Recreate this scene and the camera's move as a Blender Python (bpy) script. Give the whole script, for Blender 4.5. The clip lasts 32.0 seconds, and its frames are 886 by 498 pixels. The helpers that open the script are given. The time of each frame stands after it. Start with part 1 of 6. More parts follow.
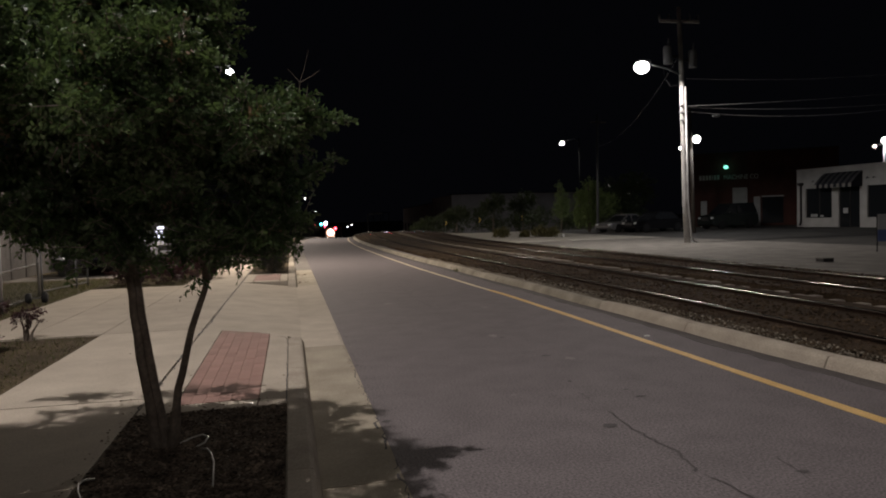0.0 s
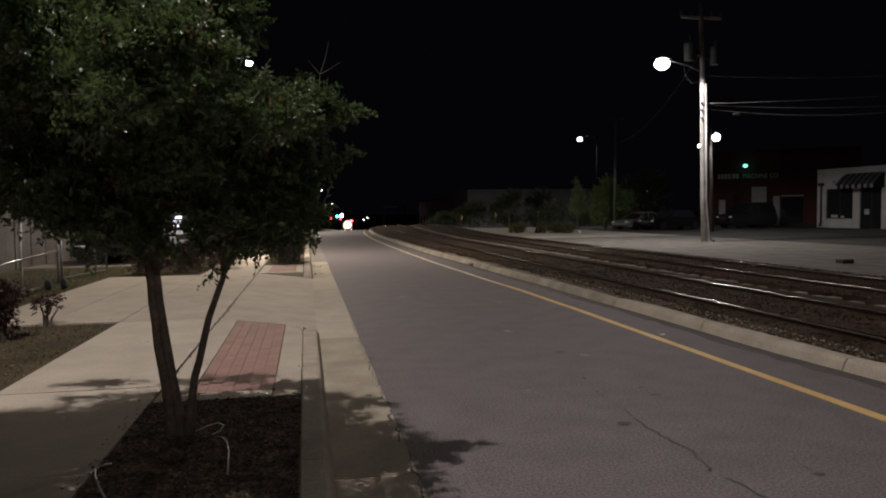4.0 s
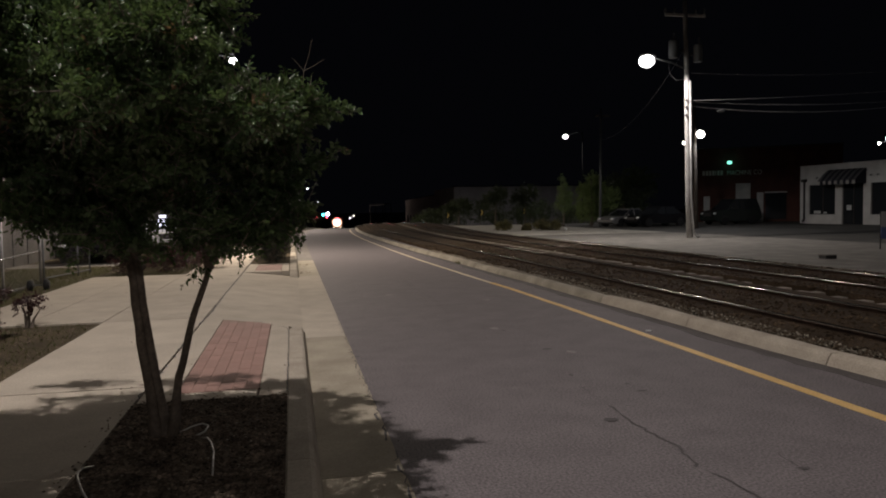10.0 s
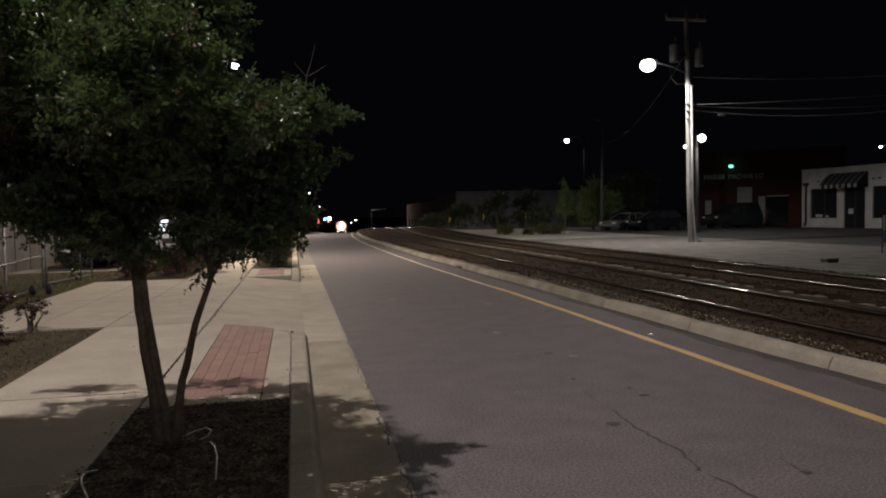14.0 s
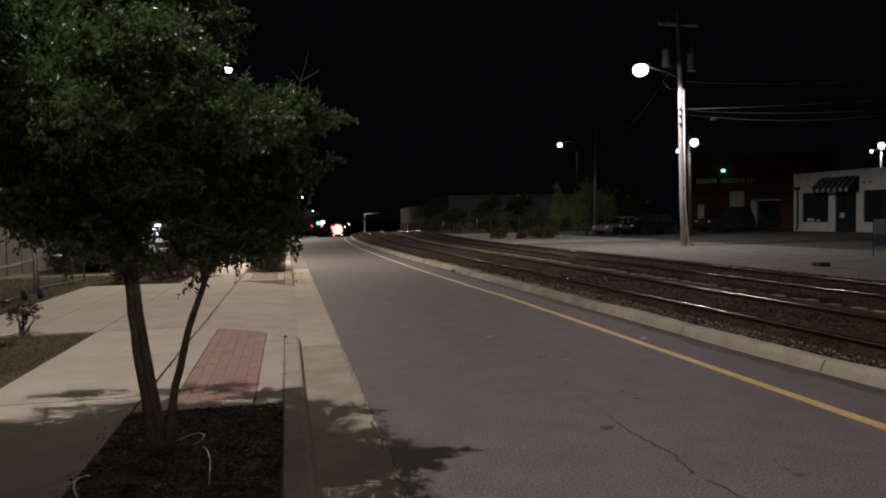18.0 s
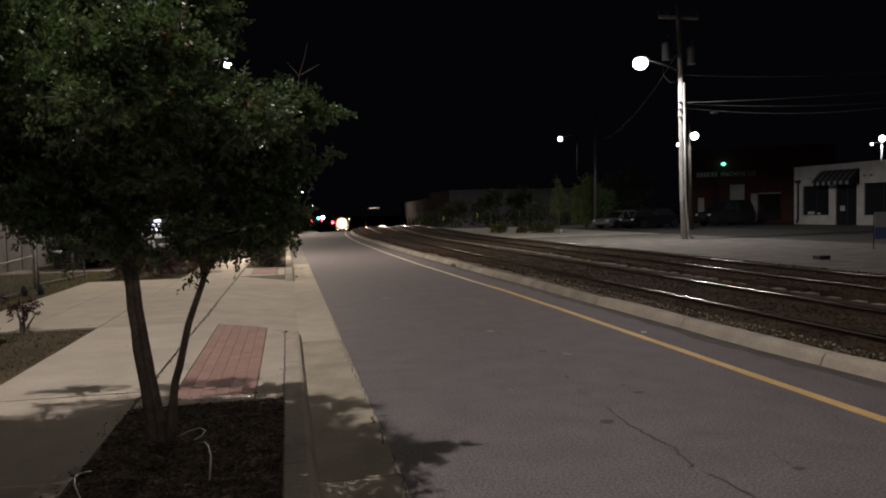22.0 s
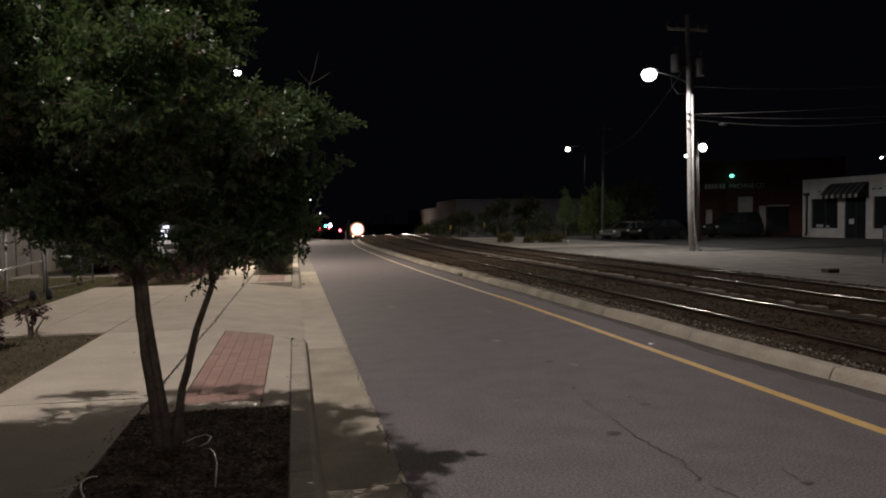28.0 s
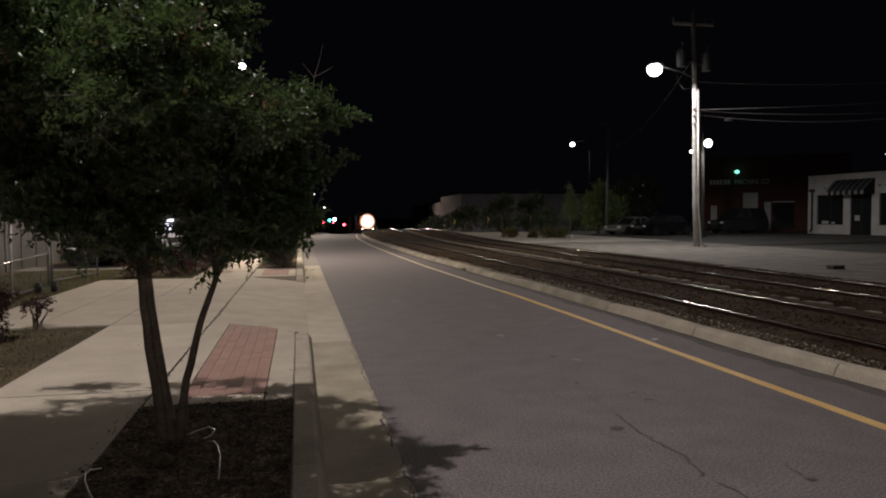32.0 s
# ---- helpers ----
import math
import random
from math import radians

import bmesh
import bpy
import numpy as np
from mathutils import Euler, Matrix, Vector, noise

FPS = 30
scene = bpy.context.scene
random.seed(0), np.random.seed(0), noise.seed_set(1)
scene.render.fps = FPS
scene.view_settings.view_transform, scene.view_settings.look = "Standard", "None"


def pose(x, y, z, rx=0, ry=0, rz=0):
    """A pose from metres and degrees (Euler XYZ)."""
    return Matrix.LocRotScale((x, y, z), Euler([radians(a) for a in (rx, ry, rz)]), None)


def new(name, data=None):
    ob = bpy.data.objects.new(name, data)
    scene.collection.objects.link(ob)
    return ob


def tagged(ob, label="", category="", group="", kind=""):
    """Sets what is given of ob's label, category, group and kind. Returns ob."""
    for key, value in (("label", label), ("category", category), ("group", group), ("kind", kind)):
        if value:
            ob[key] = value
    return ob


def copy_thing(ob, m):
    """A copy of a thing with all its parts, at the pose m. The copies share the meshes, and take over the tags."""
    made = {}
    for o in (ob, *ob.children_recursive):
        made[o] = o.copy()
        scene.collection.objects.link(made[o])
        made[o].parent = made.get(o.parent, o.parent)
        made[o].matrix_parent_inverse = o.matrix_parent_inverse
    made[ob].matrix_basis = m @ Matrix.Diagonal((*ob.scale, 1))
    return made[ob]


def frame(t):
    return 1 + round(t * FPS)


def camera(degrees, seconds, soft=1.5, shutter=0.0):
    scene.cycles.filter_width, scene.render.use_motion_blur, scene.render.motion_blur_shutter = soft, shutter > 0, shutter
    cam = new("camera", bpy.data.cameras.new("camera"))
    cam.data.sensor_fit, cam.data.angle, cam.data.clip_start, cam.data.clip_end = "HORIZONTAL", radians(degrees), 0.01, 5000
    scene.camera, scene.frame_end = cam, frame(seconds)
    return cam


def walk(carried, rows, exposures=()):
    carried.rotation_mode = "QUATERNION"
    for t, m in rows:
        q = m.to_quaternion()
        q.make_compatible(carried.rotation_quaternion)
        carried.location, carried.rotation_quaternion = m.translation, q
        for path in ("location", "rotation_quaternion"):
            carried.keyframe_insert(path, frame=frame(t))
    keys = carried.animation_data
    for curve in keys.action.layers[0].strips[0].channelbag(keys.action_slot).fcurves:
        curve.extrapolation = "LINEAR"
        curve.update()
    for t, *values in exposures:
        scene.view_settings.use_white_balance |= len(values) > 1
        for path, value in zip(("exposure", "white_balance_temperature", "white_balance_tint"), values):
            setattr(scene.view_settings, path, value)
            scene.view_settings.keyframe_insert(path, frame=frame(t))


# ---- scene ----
cam = camera(63.0, 32.0, soft=1.9)
PATH = (
    (0, 0.004, -0.014, 1.601, 87.489, 1.685, -11.951),
    (0.5, 0.006, -0.009, 1.600, 87.549, 1.343, -11.694),
    (1, 0.003, -0.003, 1.598, 87.558, 0.745, -11.581),
    (1.5, 0.005, -0.005, 1.602, 87.218, 0.636, -11.574),
    (2, 0.002, -0.006, 1.601, 86.904, 0.516, -11.393),
    (2.5, -0.003, 0.000, 1.597, 86.841, 0.337, -11.003),
    (3, -0.005, 0.000, 1.598, 86.889, 0.338, -10.744),
    (3.5, -0.008, -0.009, 1.600, 86.990, 0.523, -10.643),
    (5.5, 0.002, 0.001, 1.599, 87.095, 1.141, -11.019),
    (6, 0.001, 0.007, 1.599, 86.996, 1.197, -10.956),
    (6.5, 0.000, 0.005, 1.598, 86.982, 1.148, -10.896),
    (7, -0.001, 0.001, 1.597, 87.066, 1.120, -10.898),
    (7.5, -0.002, -0.002, 1.600, 87.142, 1.189, -10.949),
    (8, -0.003, -0.004, 1.599, 87.150, 1.175, -11.004),
    (8.5, -0.000, -0.002, 1.597, 87.196, 1.050, -11.170),
    (9, 0.000, 0.000, 1.600, 87.190, 0.832, -11.433),
    (9.5, 0.000, 0.003, 1.597, 87.057, 1.028, -11.606),
    (10, 0.002, 0.010, 1.597, 86.873, 0.983, -11.780),
    (10.5, 0.001, 0.005, 1.602, 86.751, 0.718, -11.962),
    (11, -0.001, 0.013, 1.599, 86.593, 0.730, -12.120),
    (11.5, -0.002, 0.016, 1.595, 86.462, 0.919, -12.232),
    (12, -0.000, 0.003, 1.598, 86.468, 1.147, -12.171),
    (12.5, -0.000, 0.003, 1.597, 86.605, 1.267, -11.926),
    (13, -0.004, -0.001, 1.600, 86.758, 1.151, -11.769),
    (13.5, -0.008, -0.001, 1.599, 86.996, 1.077, -11.657),
    (14, -0.005, -0.004, 1.600, 87.208, 1.071, -11.662),
    (14.5, -0.008, -0.009, 1.602, 87.270, 1.095, -11.701),
    (16.5, -0.006, 0.007, 1.600, 87.449, 0.980, -12.099),
    (17, -0.008, 0.001, 1.604, 87.458, 0.919, -12.163),
    (17.5, -0.010, -0.006, 1.599, 87.515, 0.943, -12.133),
    (18, -0.009, -0.009, 1.601, 87.516, 1.071, -12.179),
    (18.5, -0.007, -0.007, 1.601, 87.507, 1.172, -12.284),
    (19, -0.006, -0.009, 1.600, 87.465, 1.176, -12.332),
    (19.5, -0.007, -0.008, 1.604, 87.398, 1.072, -12.270),
    (20, -0.007, -0.007, 1.602, 87.387, 1.001, -12.094),
    (20.5, -0.005, -0.004, 1.602, 87.278, 1.176, -11.957),
    (21, 0.003, 0.002, 1.598, 87.088, 1.434, -12.037),
    (21.5, 0.004, 0.004, 1.595, 86.994, 1.463, -12.177),
    (22, -0.003, -0.005, 1.601, 87.082, 1.289, -12.161),
    (22.5, -0.005, 0.005, 1.601, 87.219, 1.094, -11.847),
    (23, -0.005, 0.005, 1.600, 87.314, 1.085, -11.488),
    (23.5, -0.011, -0.004, 1.602, 87.425, 1.298, -11.465),
    (24, -0.013, -0.015, 1.601, 87.489, 1.144, -11.877),
    (24.5, -0.017, -0.009, 1.600, 87.493, 0.940, -12.207),
    (25, -0.017, -0.010, 1.601, 87.613, 0.609, -12.389),
    (25.5, -0.018, -0.012, 1.602, 87.883, 0.311, -12.315),
    (27.5, -0.015, -0.010, 1.604, 87.950, 0.624, -11.478),
    (28, -0.012, -0.006, 1.602, 87.808, 0.701, -11.605),
    (28.5, -0.009, 0.005, 1.600, 87.756, 0.656, -11.668),
    (29, -0.006, 0.001, 1.602, 87.725, 0.596, -11.679),
    (29.5, -0.010, 0.005, 1.601, 87.629, 0.612, -11.803),
    (30, -0.011, 0.005, 1.600, 87.517, 0.603, -11.824),
    (30.5, -0.007, 0.006, 1.600, 87.484, 0.504, -11.780),
    (31, -0.012, -0.004, 1.601, 87.605, 0.446, -11.689),
    (31.5, -0.014, -0.004, 1.599, 87.580, 0.401, -11.492),
    (32, -0.011, 0.002, 1.597, 87.395, 0.438, -11.281),
)

walk(cam, [(t, pose(x, y, z, a, b, c)) for t, x, y, z, a, b, c in PATH])

# ---- night sky and lamps ----
scene.view_settings.exposure = 0.0
world = bpy.data.worlds.new("night_sky")
scene.world = world
world.use_nodes = True
world.node_tree.nodes["Background"].inputs[0].default_value = (0.16, 0.17, 0.24, 1)
world.node_tree.nodes["Background"].inputs[1].default_value = 0.007


def lamp(name, place, watts, colour=(1, 0.95, 0.86), size=0.12, cone=173, blend=0.2):
    """A shielded street light: it throws its light down and outwards only."""
    data = bpy.data.lights.new(name, "SPOT")
    data.energy, data.color, data.shadow_soft_size = watts, colour, size
    data.spot_size, data.spot_blend = radians(cone), blend
    ob = new(name, data)
    ob.location = place
    return ob


lamp("near_street_light", (-2.64, 3.68, 10.5), 2740, (1, 0.905, 0.862), 0.06)
lamp("kerbside_street_light", (-1.92, 27.0, 6.75), 3500, (1, 0.855, 0.715), cone=157, blend=0.25)
# Assumed lamp hidden by the crown, added to brighten the far road.
lamp("far_road_fill_light", (-1.9, 60.0, 7.2), 4200, (1, 0.86, 0.73))
# Unseen lamp added behind the camera to fill the near shade.
lamp("road_fill_light", (2.2, -14.0, 8.75), 1350, (1, 0.90, 0.86))
lamp("pole_street_light", (15.2, 29.2, 7.5), 1950, (1, 0.92, 0.875))
lamp("verge_street_light", (1.9, 90.0, 4.15), 6500, (1, 0.91, 0.8))
lamp("distant_street_light", (5.2, 150.0, 3.2), 160, (1, 0.91, 0.8))
lamp("lot_light", (25.49, 40.7, 5.7), 260, (0.92, 0.94, 1))
lamp("far_street_light", (29.44, 75.0, 8.9), 1300, (1, 0.95, 0.9))
lamp("yard_light", (56.58, 60.0, 7.2), 300, (0.97, 0.96, 1))


# ---- helpers ----
def smoother(u):
    u = min(max(u, 0.0), 1.0)
    return u * u * u * (u * (6 * u - 15) + 10)


def bend(y):
    """How far the street has swung to the right at y."""
    return 5.2 * smoother((y - 35) / 95)


def sway(y):
    """The same bulge in the painted line, which starts later."""
    return float(np.interp(y, (11, 14, 16, 19, 22.6, 29, 40, 60, 100), (0, -0.03, -0.12, -0.2, -0.3, -0.37, -0.36, -0.2, 0)))


def drop(y):
    """The street falls away beyond a gentle crest."""
    u = y - 55
    if u <= 0:
        return 0.0
    if u < 40:
        return -0.038 * u * u / 80
    return -0.76 - 0.038 * (min(u, 95) - 40) - 0.028 * max(u - 95, 0)


def track_level(y):
    """The tracks ride over a low rise where the street falls away."""
    return drop(y) + 0.33 * smoother((y - 33) / 46) * (1 - smoother((y - 95) / 40))


def finish(name, bm, material, parent=None, label="", smooth=False):
    me = bpy.data.meshes.new(name)
    bm.normal_update()
    bm.to_mesh(me)
    bm.free()
    if material is not None:
        me.materials.append(material)
    if smooth:
        for p in me.polygons:
            p.use_smooth = True
    ob = new(name, me)
    if parent is not None:
        ob.parent = parent
    if label:
        ob["label"] = label
    return ob


def part(name, bm, material, parent, label="", smooth=False):
    return finish(name, bm, material, parent, label, smooth)


def raw(name, verts, faces, material, parent=None, label="", smooth=False):
    me = bpy.data.meshes.new(name)
    me.from_pydata(verts, [], faces)
    me.materials.append(material)
    me.update()
    if smooth:
        for p in me.polygons:
            p.use_smooth = True
    ob = new(name, me)
    if parent is not None:
        ob.parent = parent
    if label:
        ob["label"] = label
    return ob


def thing(name, m=None, label="", category="", group="", kind=""):
    ob = new(name)
    ob.empty_display_size = 0.2
    if m is not None:
        ob.matrix_basis = m
    return tagged(ob, label, category, group, kind)


def box(bm, x0, x1, y0, y1, z0, z1, bevel=0.0):
    vs = [bm.verts.new(p) for p in ((x0, y0, z0), (x1, y0, z0), (x1, y1, z0), (x0, y1, z0),
                                    (x0, y0, z1), (x1, y0, z1), (x1, y1, z1), (x0, y1, z1))]
    fs = [bm.faces.new([vs[i] for i in f]) for f in ((3, 2, 1, 0), (4, 5, 6, 7), (0, 1, 5, 4), (1, 2, 6, 5), (2, 3, 7, 6), (3, 0, 4, 7))]
    if bevel:
        es = {e for f in fs for e in f.edges}
        bmesh.ops.bevel(bm, geom=list(es), offset=bevel, segments=2, profile=0.5, affect="EDGES")
    return bm


def boxed(*a, **k):
    return box(bmesh.new(), *a, **k)


def tube(bm, pts, radii, n=8, cap=True):
    pts = [Vector(p) for p in pts]
    if isinstance(radii, (int, float)):
        radii = [radii] * len(pts)
    rings, side = [], None
    for i, p in enumerate(pts):
        d = (pts[min(i + 1, len(pts) - 1)] - pts[max(i - 1, 0)]).normalized()
        if side is None:
            side = d.orthogonal().normalized()
        side = (side - d * side.dot(d)).normalized()
        up = d.cross(side)
        rings.append([bm.verts.new(p + (side * math.cos(a) + up * math.sin(a)) * radii[i])
                      for a in (2 * math.pi * k / n for k in range(n))])
    for a, b in zip(rings, rings[1:]):
        for k in range(n):
            bm.faces.new((a[k], a[(k + 1) % n], b[(k + 1) % n], b[k]))
    if cap:
        bm.faces.new(rings[0][::-1])
        bm.faces.new(rings[-1])
    return bm


def tubed(pts, radii, n=8):
    return tube(bmesh.new(), pts, radii, n)


def ball(bm, c, r, seg=12, rings=8):
    bmesh.ops.create_uvsphere(bm, u_segments=seg, v_segments=rings, radius=1.0,
                              matrix=Matrix.Translation(c) @ Matrix.Diagonal((*r, 1)))
    return bm


def strip(name, rows, z0, z1, material, parent=None, label="", follow=True, ground=True, level=None):
    """A raised sheet along the street; rows of (y, left x, right x)."""
    verts, faces = [], []
    for y, xl, xr in rows:
        b, d = (bend(y) if follow else 0), ((level or drop)(y) if ground else 0)
        verts += [(xl + b, y, z0 + d), (xl + b, y, z1 + d), (xr + b, y, z1 + d), (xr + b, y, z0 + d)]
    for i in range(len(rows) - 1):
        a, c = 4 * i, 4 * i + 4
        faces += [(a, c, c + 1, a + 1), (a + 1, c + 1, c + 2, a + 2), (a + 2, c + 2, c + 3, a + 3)]
    faces += [(0, 1, 2, 3), tuple(4 * (len(rows) - 1) + k for k in (3, 2, 1, 0))]
    return raw(name, verts, faces, material, parent, label)


def steps(y0, y1, near=0.5, far=4.0):
    ys, y = [], y0
    while y < y1:
        ys.append(y)
        y += near if y < 40 else far
    return ys + [y1]


# ---- materials ----
def stuffed(name, a, b, scale=3.0, rough=0.85, fine=60.0, bump=0.15, metal=0.0, spread=0.35, speck=0.25, spec=0.5, island=0.0, obrand=0.0, bump_scale=None):
    """Two tones mixed by a broad noise, a fine grain on top, and relief from the grain."""
    m = bpy.data.materials.new(name)
    m.use_nodes = True
    nt = m.node_tree
    n, link = nt.nodes, nt.links.new
    bs = n["Principled BSDF"]
    tc = n.new("ShaderNodeTexCoord")
    big = n.new("ShaderNodeTexNoise")
    big.inputs["Scale"].default_value, big.inputs["Detail"].default_value = scale, 6
    small = n.new("ShaderNodeTexNoise")
    small.inputs["Scale"].default_value, small.inputs["Detail"].default_value = fine, 3
    link(tc.outputs["Object"], big.inputs["Vector"])
    link(tc.outputs["Object"], small.inputs["Vector"])
    ramp = n.new("ShaderNodeMapRange")
    ramp.inputs[1].default_value, ramp.inputs[2].default_value = 0.5 - spread / 2, 0.5 + spread / 2
    link(big.outputs["Fac"], ramp.inputs[0])
    mix = n.new("ShaderNodeMix")
    mix.data_type = "RGBA"
    mix.inputs[6].default_value, mix.inputs[7].default_value = (*a, 1), (*b, 1)
    link(ramp.outputs[0], mix.inputs[0])
    grain = n.new("ShaderNodeMapRange")
    grain.inputs[1].default_value, grain.inputs[2].default_value = 0.3, 0.7
    grain.inputs[3].default_value, grain.inputs[4].default_value = 1 - speck, 1 + speck
    link(small.outputs["Fac"], grain.inputs[0])
    mul = n.new("ShaderNodeVectorMath")
    mul.operation = "SCALE"
    link(mix.outputs[2], mul.inputs[0])
    last = grain.outputs[0]
    for amount, kind in ((island, "ShaderNodeNewGeometry"), (obrand, "ShaderNodeObjectInfo")):
        if amount:
            src = n.new(kind)
            out = src.outputs["Random Per Island" if kind == "ShaderNodeNewGeometry" else "Random"]
            var = n.new("ShaderNodeMapRange")
            var.inputs[3].default_value, var.inputs[4].default_value = 1 - amount, 1 + amount
            link(out, var.inputs[0])
            prod = n.new("ShaderNodeMath")
            prod.operation = "MULTIPLY"
            link(last, prod.inputs[0])
            link(var.outputs[0], prod.inputs[1])
            last = prod.outputs[0]
    link(last, mul.inputs[3])
    link(mul.outputs[0], bs.inputs["Base Color"])
    bs.inputs["Roughness"].default_value, bs.inputs["Metallic"].default_value = rough, metal
    bs.inputs["Specular IOR Level"].default_value = spec
    if bump:
        bp = n.new("ShaderNodeBump")
        bp.inputs["Strength"].default_value, bp.inputs["Distance"].default_value = bump, 0.01
        link(small.outputs["Fac"], bp.inputs["Height"])
        link(bp.outputs[0], bs.inputs["Normal"])
    return m


def plain(name, colour, rough=0.6, metal=0.0, spec=0.5):
    return stuffed(name, colour, tuple(c * 0.8 for c in colour), 4.0, rough, 90.0, 0.05, metal, 0.5, 0.12, spec)


def glow(name, colour, strength):
    m = bpy.data.materials.new(name)
    m.use_nodes = True
    bs = m.node_tree.nodes["Principled BSDF"]
    bs.inputs["Base Color"].default_value = (0.8, 0.8, 0.8, 1)
    bs.inputs["Emission Color"].default_value = (*colour, 1)
    bs.inputs["Emission Strength"].default_value = strength
    return m


def leafy(name, a, b, rough=0.38, spec=0.5, fine=20.0, bump=0.0):
    m = stuffed(name, a, b, 2.5, rough, fine, bump, 0.0, 0.4, 0.2, spec, island=0.45)
    nt = m.node_tree
    bs = nt.nodes["Principled BSDF"]
    tr = nt.nodes.new("ShaderNodeBsdfTranslucent")
    mx = nt.nodes.new("ShaderNodeMixShader")
    mx.inputs[0].default_value = 0.24
    tr.inputs["Color"].default_value = (b[0] * 1.35, b[1] * 1.4, b[2], 1)
    out = nt.nodes["Material Output"]
    nt.links.new(bs.outputs[0], mx.inputs[1])
    nt.links.new(tr.outputs[0], mx.inputs[2])
    nt.links.new(mx.outputs[0], out.inputs["Surface"])
    return m


def glassy(name, colour=(0.02, 0.022, 0.025), rough=0.05):
    m = bpy.data.materials.new(name)
    m.use_nodes = True
    bs = m.node_tree.nodes["Principled BSDF"]
    bs.inputs["Base Color"].default_value = (*colour, 1)
    bs.inputs["Roughness"].default_value = rough
    return m


ASPHALT = stuffed("worn_asphalt", (0.132, 0.117, 0.12), (0.172, 0.152, 0.156), 2.6, 0.8, 58.0, 0.03, 0, 0.5, 0.44, 0.25)
CRACK = stuffed("tar_crack", (0.055, 0.049, 0.049), (0.075, 0.067, 0.067), 3.0, 0.8)
CONCRETE = stuffed("aged_concrete", (0.445, 0.39, 0.32), (0.545, 0.485, 0.40), 2.2, 0.9, 90.0, 0.12, 0, 0.42, 0.12, 0.12, obrand=0.05)
KERB = stuffed("kerb_concrete", (0.37, 0.322, 0.262), (0.50, 0.445, 0.365), 3.2, 0.9, 60.0, 0.18, 0, 0.4, 0.14, 0.15, obrand=0.06)
STAINED = stuffed("stained_gutter_concrete", (0.33, 0.29, 0.225), (0.45, 0.40, 0.315), 1.6, 0.9, 70.0, 0.15, 0, 0.3, 0.12, 0.15, obrand=0.06)
LOTTOP = stuffed("lot_concrete", (0.125, 0.117, 0.105), (0.235, 0.22, 0.197), 1.5, 0.88, 40.0, 0.15, 0, 0.5, 0.22, 0.3)
OLDLOT = stuffed("old_asphalt", (0.035, 0.033, 0.03), (0.075, 0.07, 0.062), 0.35, 0.9, 40.0, 0.2)
BRICK = stuffed("red_paver", (0.30, 0.172, 0.142), (0.365, 0.22, 0.185), 3.0, 0.85, 80.0, 0.15, 0, 0.4, 0.15, obrand=0.10)
JOINT = stuffed("sandy_joint", (0.27, 0.175, 0.14), (0.32, 0.21, 0.17), 8.0, 0.95)
MULCH = stuffed("dark_mulch", (0.08, 0.064, 0.048), (0.18, 0.145, 0.11), 5.0, 0.95, 45.0, 0.9, 0, 0.4, 0.5, 0.1)
CHIP = stuffed("bark_chip", (0.056, 0.043, 0.033), (0.225, 0.177, 0.135), 6.0, 0.95, 60.0, 0.4, spec=0.08, island=0.6)
SOIL = stuffed("grassy_soil", (0.055, 0.042, 0.026), (0.105, 0.082, 0.048), 1.6, 0.95, 30.0, 0.8, 0, 0.4, 0.4, 0.1)
EARTH = stuffed("dark_earth", (0.04, 0.038, 0.03), (0.075, 0.07, 0.05), 0.25, 0.95, 12.0, 0.5)
BLADE = leafy("grass_blade", (0.06, 0.07, 0.025), (0.11, 0.11, 0.045), 0.6)
BALLAST = stuffed("rusty_ballast", (0.030, 0.021, 0.013), (0.066, 0.047, 0.031), 1.2, 0.95, 35.0, 0.9, 0, 0.4, 0.45, 0.08)
STONE = stuffed("ballast_stone", (0.030, 0.021, 0.014), (0.085, 0.062, 0.041), 1.5, 0.95, 50.0, 0.3, spec=0.08, island=0.5)
PALESTONE = stuffed("pale_gravel", (0.20, 0.18, 0.14), (0.30, 0.27, 0.22), 2.0, 0.92, 50.0, 0.3, island=0.4)
TIE = stuffed("weathered_tie", (0.15, 0.125, 0.10), (0.26, 0.225, 0.185), 5.0, 0.9, 70.0, 0.4, obrand=0.25)
RUST = stuffed("rusty_rail_side", (0.020, 0.013, 0.010), (0.040, 0.024, 0.017), 6.0, 0.85, spec=0.1)
RAILTOP = stuffed("polished_rail", (0.30, 0.285, 0.27), (0.38, 0.365, 0.35), 8.0, 0.14, 60.0, 0.0, 1.0, 0.5, 0.08)
DIRTYKERB = stuffed("dirty_kerb_concrete", (0.17, 0.15, 0.115), (0.33, 0.295, 0.235), 1.8, 0.9, 50.0, 0.25, 0, 0.35, 0.2, obrand=0.1)
DULLGUTTER = stuffed("dull_gutter_concrete", (0.15, 0.135, 0.12), (0.22, 0.20, 0.175), 1.2, 0.9, 50.0, 0.15)
GRIME = stuffed("kerbside_grime", (0.075, 0.066, 0.064), (0.105, 0.092, 0.090), 2.0, 0.9, 40.0, 0.4)
DARKPOLE = stuffed("dark_pole_wood", (0.06, 0.05, 0.04), (0.10, 0.085, 0.07), 3.0, 0.88, 60.0, 0.4)
MIDGRAVEL = stuffed("dull_gravel", (0.11, 0.093, 0.07), (0.175, 0.15, 0.117), 2.0, 0.95, 40.0, 0.5, spec=0.1)
SCUFF = stuffed("pale_scuff", (0.19, 0.17, 0.165), (0.22, 0.20, 0.195), 6.0, 0.85)
YELLOW = stuffed("worn_yellow_paint", (0.62, 0.40, 0.14), (0.72, 0.49, 0.20), 3.0, 0.7, 80.0, 0.2, 0, 0.4, 0.18)
